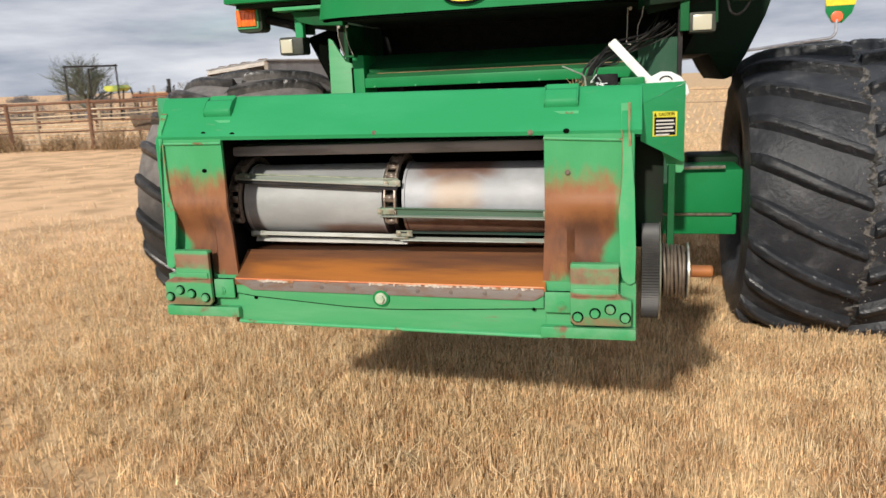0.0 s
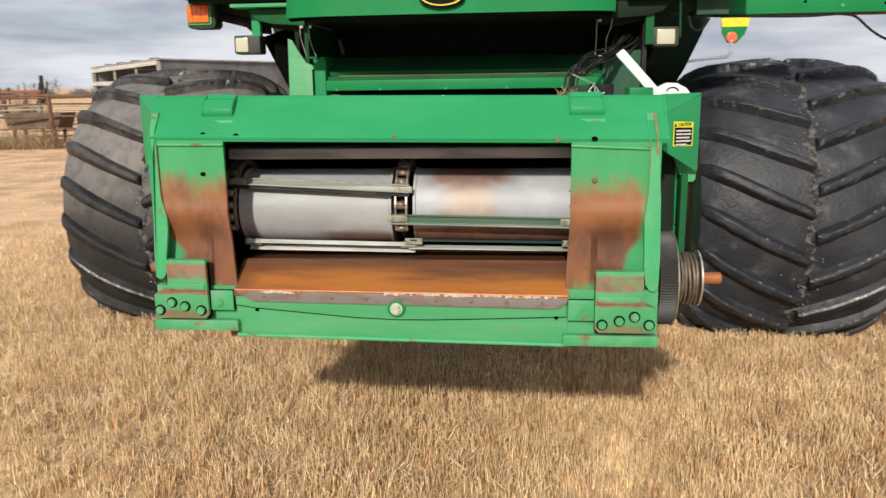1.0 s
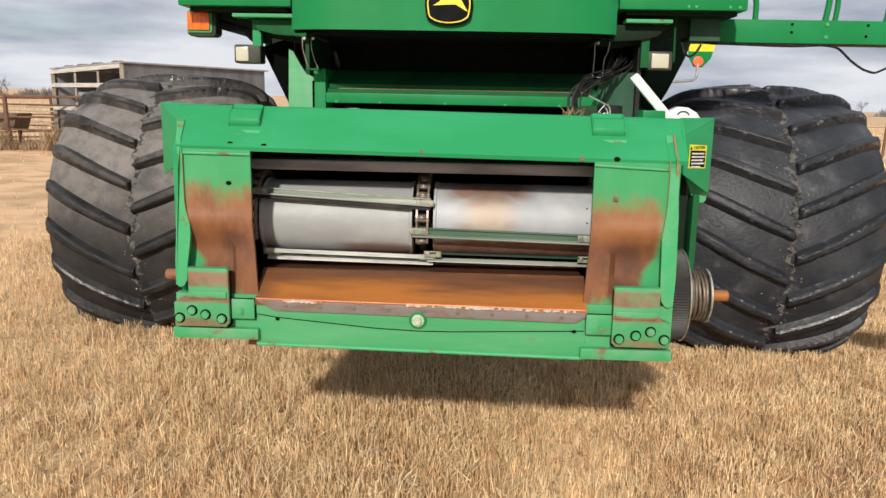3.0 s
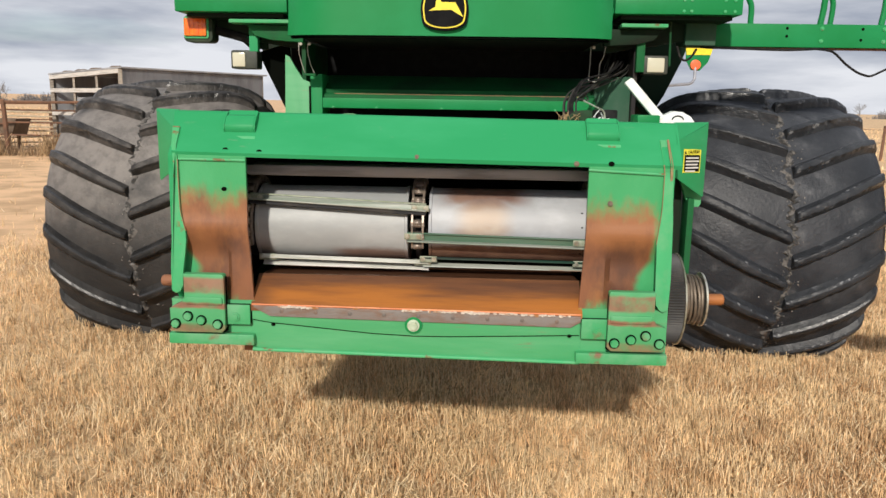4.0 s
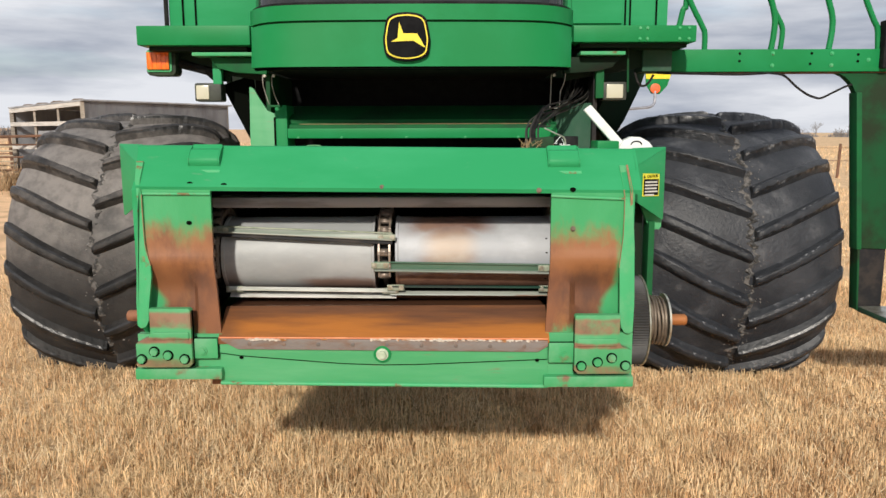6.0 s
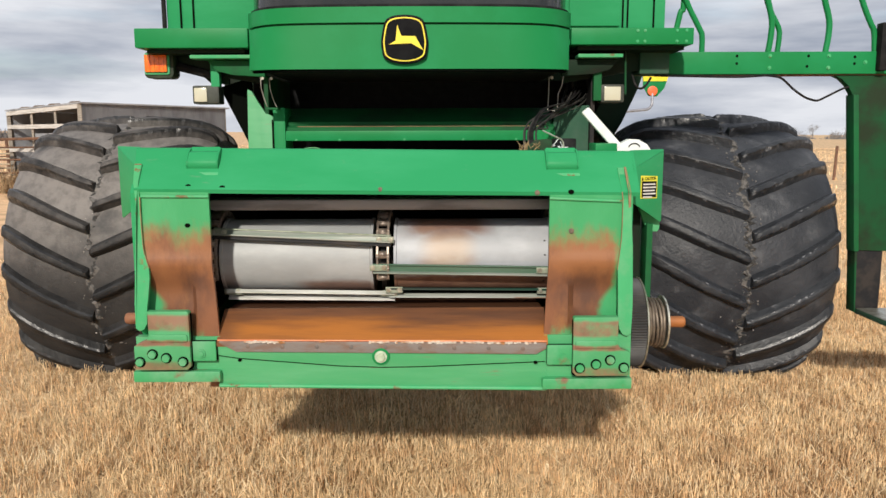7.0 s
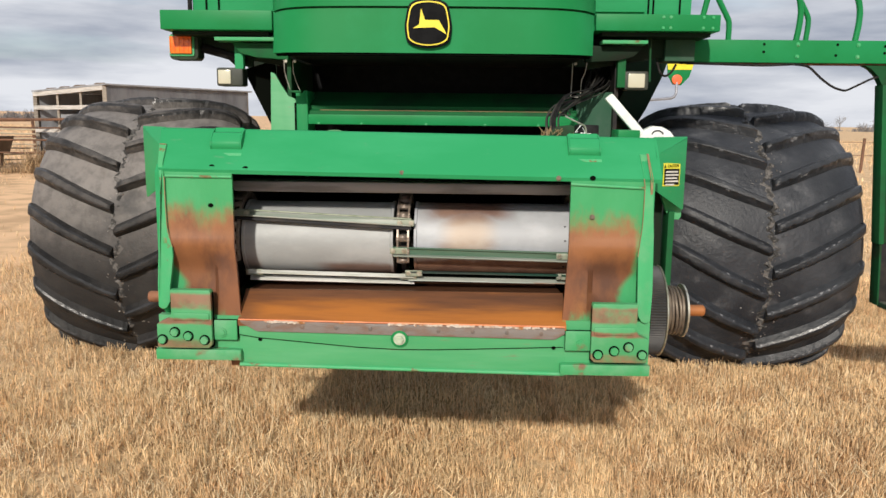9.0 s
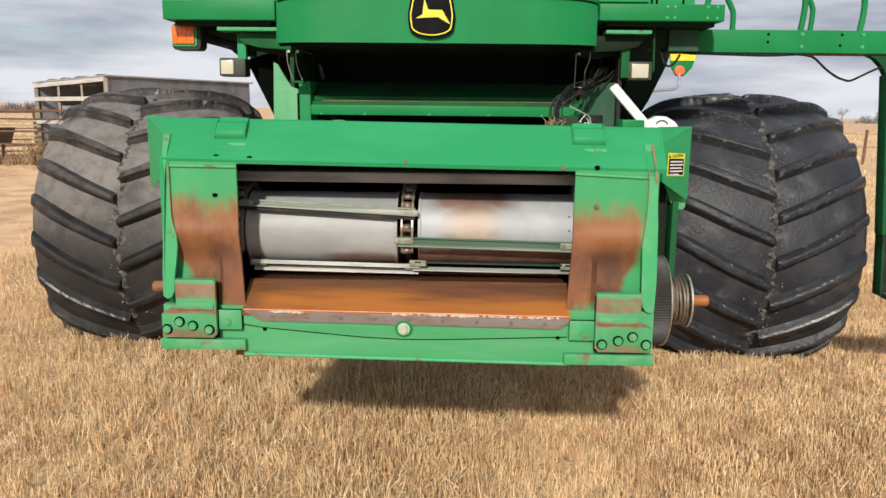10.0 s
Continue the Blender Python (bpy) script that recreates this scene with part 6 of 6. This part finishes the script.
rnd = random.Random(77)
for k in range(22):
    x = 56 + k * 4.8 + rnd.uniform(-3, 3)
    bare_tree(x, 245 + rnd.uniform(-15, 30), rnd.uniform(3.4, 6.4), 100 + k)
for k in range(7):
    bare_tree(-190 + k * 14 + rnd.uniform(-4, 4), 270 + rnd.uniform(-15, 25), rnd.uniform(4.5, 6.5), 140 + k)
bare_tree(-30.6, 37.0, 3.9, 31, scrub_green, 26, "yard_tree", "small grey-green tree behind the overhead frame", "yard trees")


def scrub_clump(x, y, w, h, count, seed, mat, label, name="scrub", r=0.012):
    rnd = random.Random(seed)
    bm = bmesh.new()
    for k in range(count):
        px, py = x + rnd.gauss(0, w * 0.4), y + rnd.gauss(0, w * 0.25)
        way = Vector((rnd.uniform(-0.5, 0.5), rnd.uniform(-0.5, 0.5), 1)).normalized()
        top = h * rnd.uniform(0.4, 1.0) * max(0.3, 1 - abs(px - x) / w)
        p = Vector((px, py, soil_at(px, py)))
        tube_into(bm, [p, p + way * top * 0.5, p + (way + Vector((rnd.uniform(-0.2, 0.2), 0, -0.05))) * top], [r, r * 0.75, r * 0.35], 3, closed_ends=False)
    me = bpy.data.meshes.new(name)
    bm.to_mesh(me)
    bm.free()
    me.materials.append(mat)
    return tagged(new(name, me), label, "scrub", kind="stuff")


rnd = random.Random(9)
for k in range(16):
    t = k / 15
    scrub_clump(-22.5 + 12.6 * t + rnd.uniform(-0.4, 0.4), 13.9 + 2.6 * t + rnd.uniform(0.0, 0.5), 0.9, rnd.uniform(0.55, 1.05), 190, 200 + k, weed, "dry brown weeds along the rail fence", "fence_weeds")
for k in range(7):
    scrub_clump(-37 + 1.7 * k, 38 + rnd.uniform(-1, 1), 1.6, rnd.uniform(1.7, 2.3), 150, 240 + k, twig, "dark leafless scrub beyond the far fence", "far_scrub")
scrub_clump(-9.0, 15.1, 0.9, 0.7, 120, 260, weed, "dry brown weeds beside the shelter", "fence_weeds")
for k in range(14):
    scrub_clump(-152 + 5.6 * k, 150 + rnd.uniform(-6, 6), 4.0, rnd.uniform(1.6, 2.6), 170, 260 + k, twig, "hazy grey shelter belt on the horizon", "far_hedge", 0.08)
for k in range(22):
    scrub_clump(52 + 5.5 * k, 252 + rnd.uniform(-6, 6), 5.0, rnd.uniform(2.0, 3.6), 110, 300 + k, twig, "hazy grey brush along the horizon", "far_brush", 0.10)

# ---- stubble ----
def stalks(name, count, xr, yr, height, width, mat, label, seed, lean=0.25, keep=None, rows=0.0, tuft=0):
    """Cut stalks as three-sided tapering prisms, each an island of its own."""
    g = np.random.default_rng(seed)
    x = g.uniform(xr[0], xr[1], count)
    y = g.uniform(yr[0], yr[1], count)
    if rows:
        x = np.where(g.random(count) < 0.7, np.round(x / rows) * rows + g.normal(0, rows * 0.2, count), x)
    if tuft:
        # most stalks stand in tufts, as they were drilled and tillered
        root = g.integers(0, count // tuft, count)
        loose = g.random(count) < 0.28
        x = np.where(loose, x, x[root] + g.normal(0, 0.020, count))
        y = np.where(loose, y, y[root] + g.normal(0, 0.020, count))
    if keep is not None:
        ok = keep(x, y)
        x, y = x[ok], y[ok]
    patch = np.array([0.6 * noise.noise(Vector((a * 1.3, b * 1.3, 7.7))) + 0.75 * noise.noise(Vector((a * 6.5, b * 6.5, 2.2))) for a, b in zip(x, y)])
    ok = g.random(len(x)) < 0.88 + 0.8 * patch
    x, y, patch = x[ok], y[ok], patch[ok]
    n = len(x)
    z = np.array([ground_height(a, b) for a, b in zip(x, y)])
    h = height * (1 + 0.4 * patch) * g.uniform(0.4, 1.3, n)
    w = width * g.uniform(0.6, 1.35, n)
    az, tilt = g.uniform(0, 2 * np.pi, n), np.abs(g.normal(0, lean, n))
    tilt = np.where(g.random(n) < 0.10, g.uniform(0.9, 1.45, n), np.minimum(tilt, 1.5))
    dx, dy, dz = np.cos(az) * np.sin(tilt), np.sin(az) * np.sin(tilt), np.cos(tilt)
    lift = np.where(tilt > 0.8, g.uniform(0.0, 0.04, n), 0.0)
    spin = g.uniform(0, 2 * np.pi, n)
    bend = g.normal(0, 0.12, (n, 2))
    levels = ((0.0, 1.0), (1.0, 0.5))
    k_all = len(levels) * 3
    verts = np.empty((n, k_all, 3), np.float32)
    for lvl, (s, taper) in enumerate(levels):
        cx = x + dx * h * s + bend[:, 0] * h * s * s
        cy = y + dy * h * s + bend[:, 1] * h * s * s
        cz = z + dz * h * s + lift - 0.01 * (lvl == 0)
        for k in range(3):
            a = spin + k * 2.0944
            verts[:, lvl * 3 + k] = np.stack([cx + np.cos(a) * w * taper, cy + np.sin(a) * w * taper, cz], 1)
    quads = np.array([(3 * v + k, 3 * v + (k + 1) % 3, 3 * v + 3 + (k + 1) % 3, 3 * v + 3 + k) for v in range(len(levels) - 1) for k in range(3)], np.int32)
    idx = (quads[None] + (np.arange(n, dtype=np.int32) * k_all)[:, None, None]).reshape(-1)
    me = bpy.data.meshes.new(name)
    me.vertices.add(n * k_all)
    me.vertices.foreach_set("co", verts.reshape(-1))
    me.loops.add(len(idx))
    me.loops.foreach_set("vertex_index", idx)
    nf = n * len(quads)
    me.polygons.add(nf)
    me.polygons.foreach_set("loop_start", np.arange(0, nf * 4, 4, dtype=np.int32))
    me.polygons.foreach_set("loop_total", np.full(nf, 4, np.int32))
    me.update(calc_edges=True)
    me.materials.append(mat)
    return tagged(new(name, me), label, "stubble", kind="stuff")


def off_tyres(x, y):
    """Clear of the tyres, and thinner towards the trodden yard side."""
    thin = 0.25 + 0.75 / (1.0 + np.exp(-(x + 1.15) * 2.6))
    return (np.random.default_rng(31).random(len(x)) < thin) & ~((np.abs(np.abs(x + 0.0) - 1.815) < 0.56) & (np.abs(y - AXLE_Y) < 0.50))


stalks("wheat_stubble", 130000, (-3.6, 3.8), (0.0, 5.2), 0.056, 0.0027, straw, "short golden wheat stubble", 1, 0.20, off_tyres, 0.19, 16)
stalks("wheat_stubble", 20000, (-3.6, 3.8), (0.0, 5.2), 0.060, 0.0026, straw_brown, "weathered brown stalks low in the stubble", 8, 0.5, off_tyres)
stalks("straw_litter", 52000, (-3.6, 3.8), (0.0, 5.2), 0.066, 0.0022, straw_pale, "loose bleached straw lying in the stubble", 2, 0.95, off_tyres)
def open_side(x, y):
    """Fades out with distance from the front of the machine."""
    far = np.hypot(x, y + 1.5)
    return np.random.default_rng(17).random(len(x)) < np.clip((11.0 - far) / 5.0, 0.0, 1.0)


stalks("wheat_stubble", 40000, (-2.4, 2.8), (-0.3, 2.3), 0.046, 0.0023, straw, "short golden wheat stubble", 21, 0.24, off_tyres, 0.0, 14)
stalks("wheat_stubble", 34000, (-4.2, 4.4), (-2.8, 0.0), 0.065, 0.0026, straw, "short golden wheat stubble", 24, 0.5, off_tyres, 0.0, 14)
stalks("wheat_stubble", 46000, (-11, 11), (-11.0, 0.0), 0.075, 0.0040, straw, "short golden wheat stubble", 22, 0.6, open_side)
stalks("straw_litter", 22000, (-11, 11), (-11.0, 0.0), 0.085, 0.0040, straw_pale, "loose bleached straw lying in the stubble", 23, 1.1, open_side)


def yard_edge(x, y):
    """The stubble ends towards the trodden yard and beyond the front wheels."""
    edge = 1.0 / (1.0 + np.exp(-(x + 4.6 - 0.5 * (y - 2.0)) * 1.6))
    return np.random.default_rng(13).random(len(x)) < 0.06 + 0.94 * edge


def field_side(x, y):
    """Bare trodden ground lies towards the yard; the stubble thins out there."""
    edge = 1.0 / (1.0 + np.exp(-(x + 3.2) * 1.5))
    return np.random.default_rng(12).random(len(x)) < 0.03 + 0.97 * edge


stalks("straw_litter", 40000, (-3.6, 0.4), (0.2, 4.2), 0.075, 0.0022, straw_pale, "bleached straw lying flat beside the machine", 14, 1.5, off_tyres)
stalks("wheat_stubble", 60000, (-12, 16), (5.2, 18.0), 0.075, 0.005, straw, "short golden wheat stubble", 3, 0.45, field_side)
stalks("straw_litter", 24000, (-16, 16), (5.2, 18.0), 0.08, 0.005, straw_pale, "loose bleached straw lying in the stubble", 9, 1.2, field_side)
stalks("wheat_stubble", 26000, (-8.5, -3.6), (0.5, 5.2), 0.06, 0.0035, straw, "short golden wheat stubble", 5, 0.6, yard_edge)
stalks("straw_litter", 14000, (-8.5, -3.6), (0.5, 5.2), 0.08, 0.004, straw_pale, "loose bleached straw lying in the stubble", 10, 1.2, yard_edge)
stalks("wheat_stubble", 20000, (3.8, 8), (0.0, 5.2), 0.10, 0.0045, straw, "short golden wheat stubble", 6, 0.4)
stalks("wheat_stubble", 46000, (-55, 75), (18.0, 80.0), 0.13, 0.022, straw, "golden wheat stubble far off", 4, 0.3)
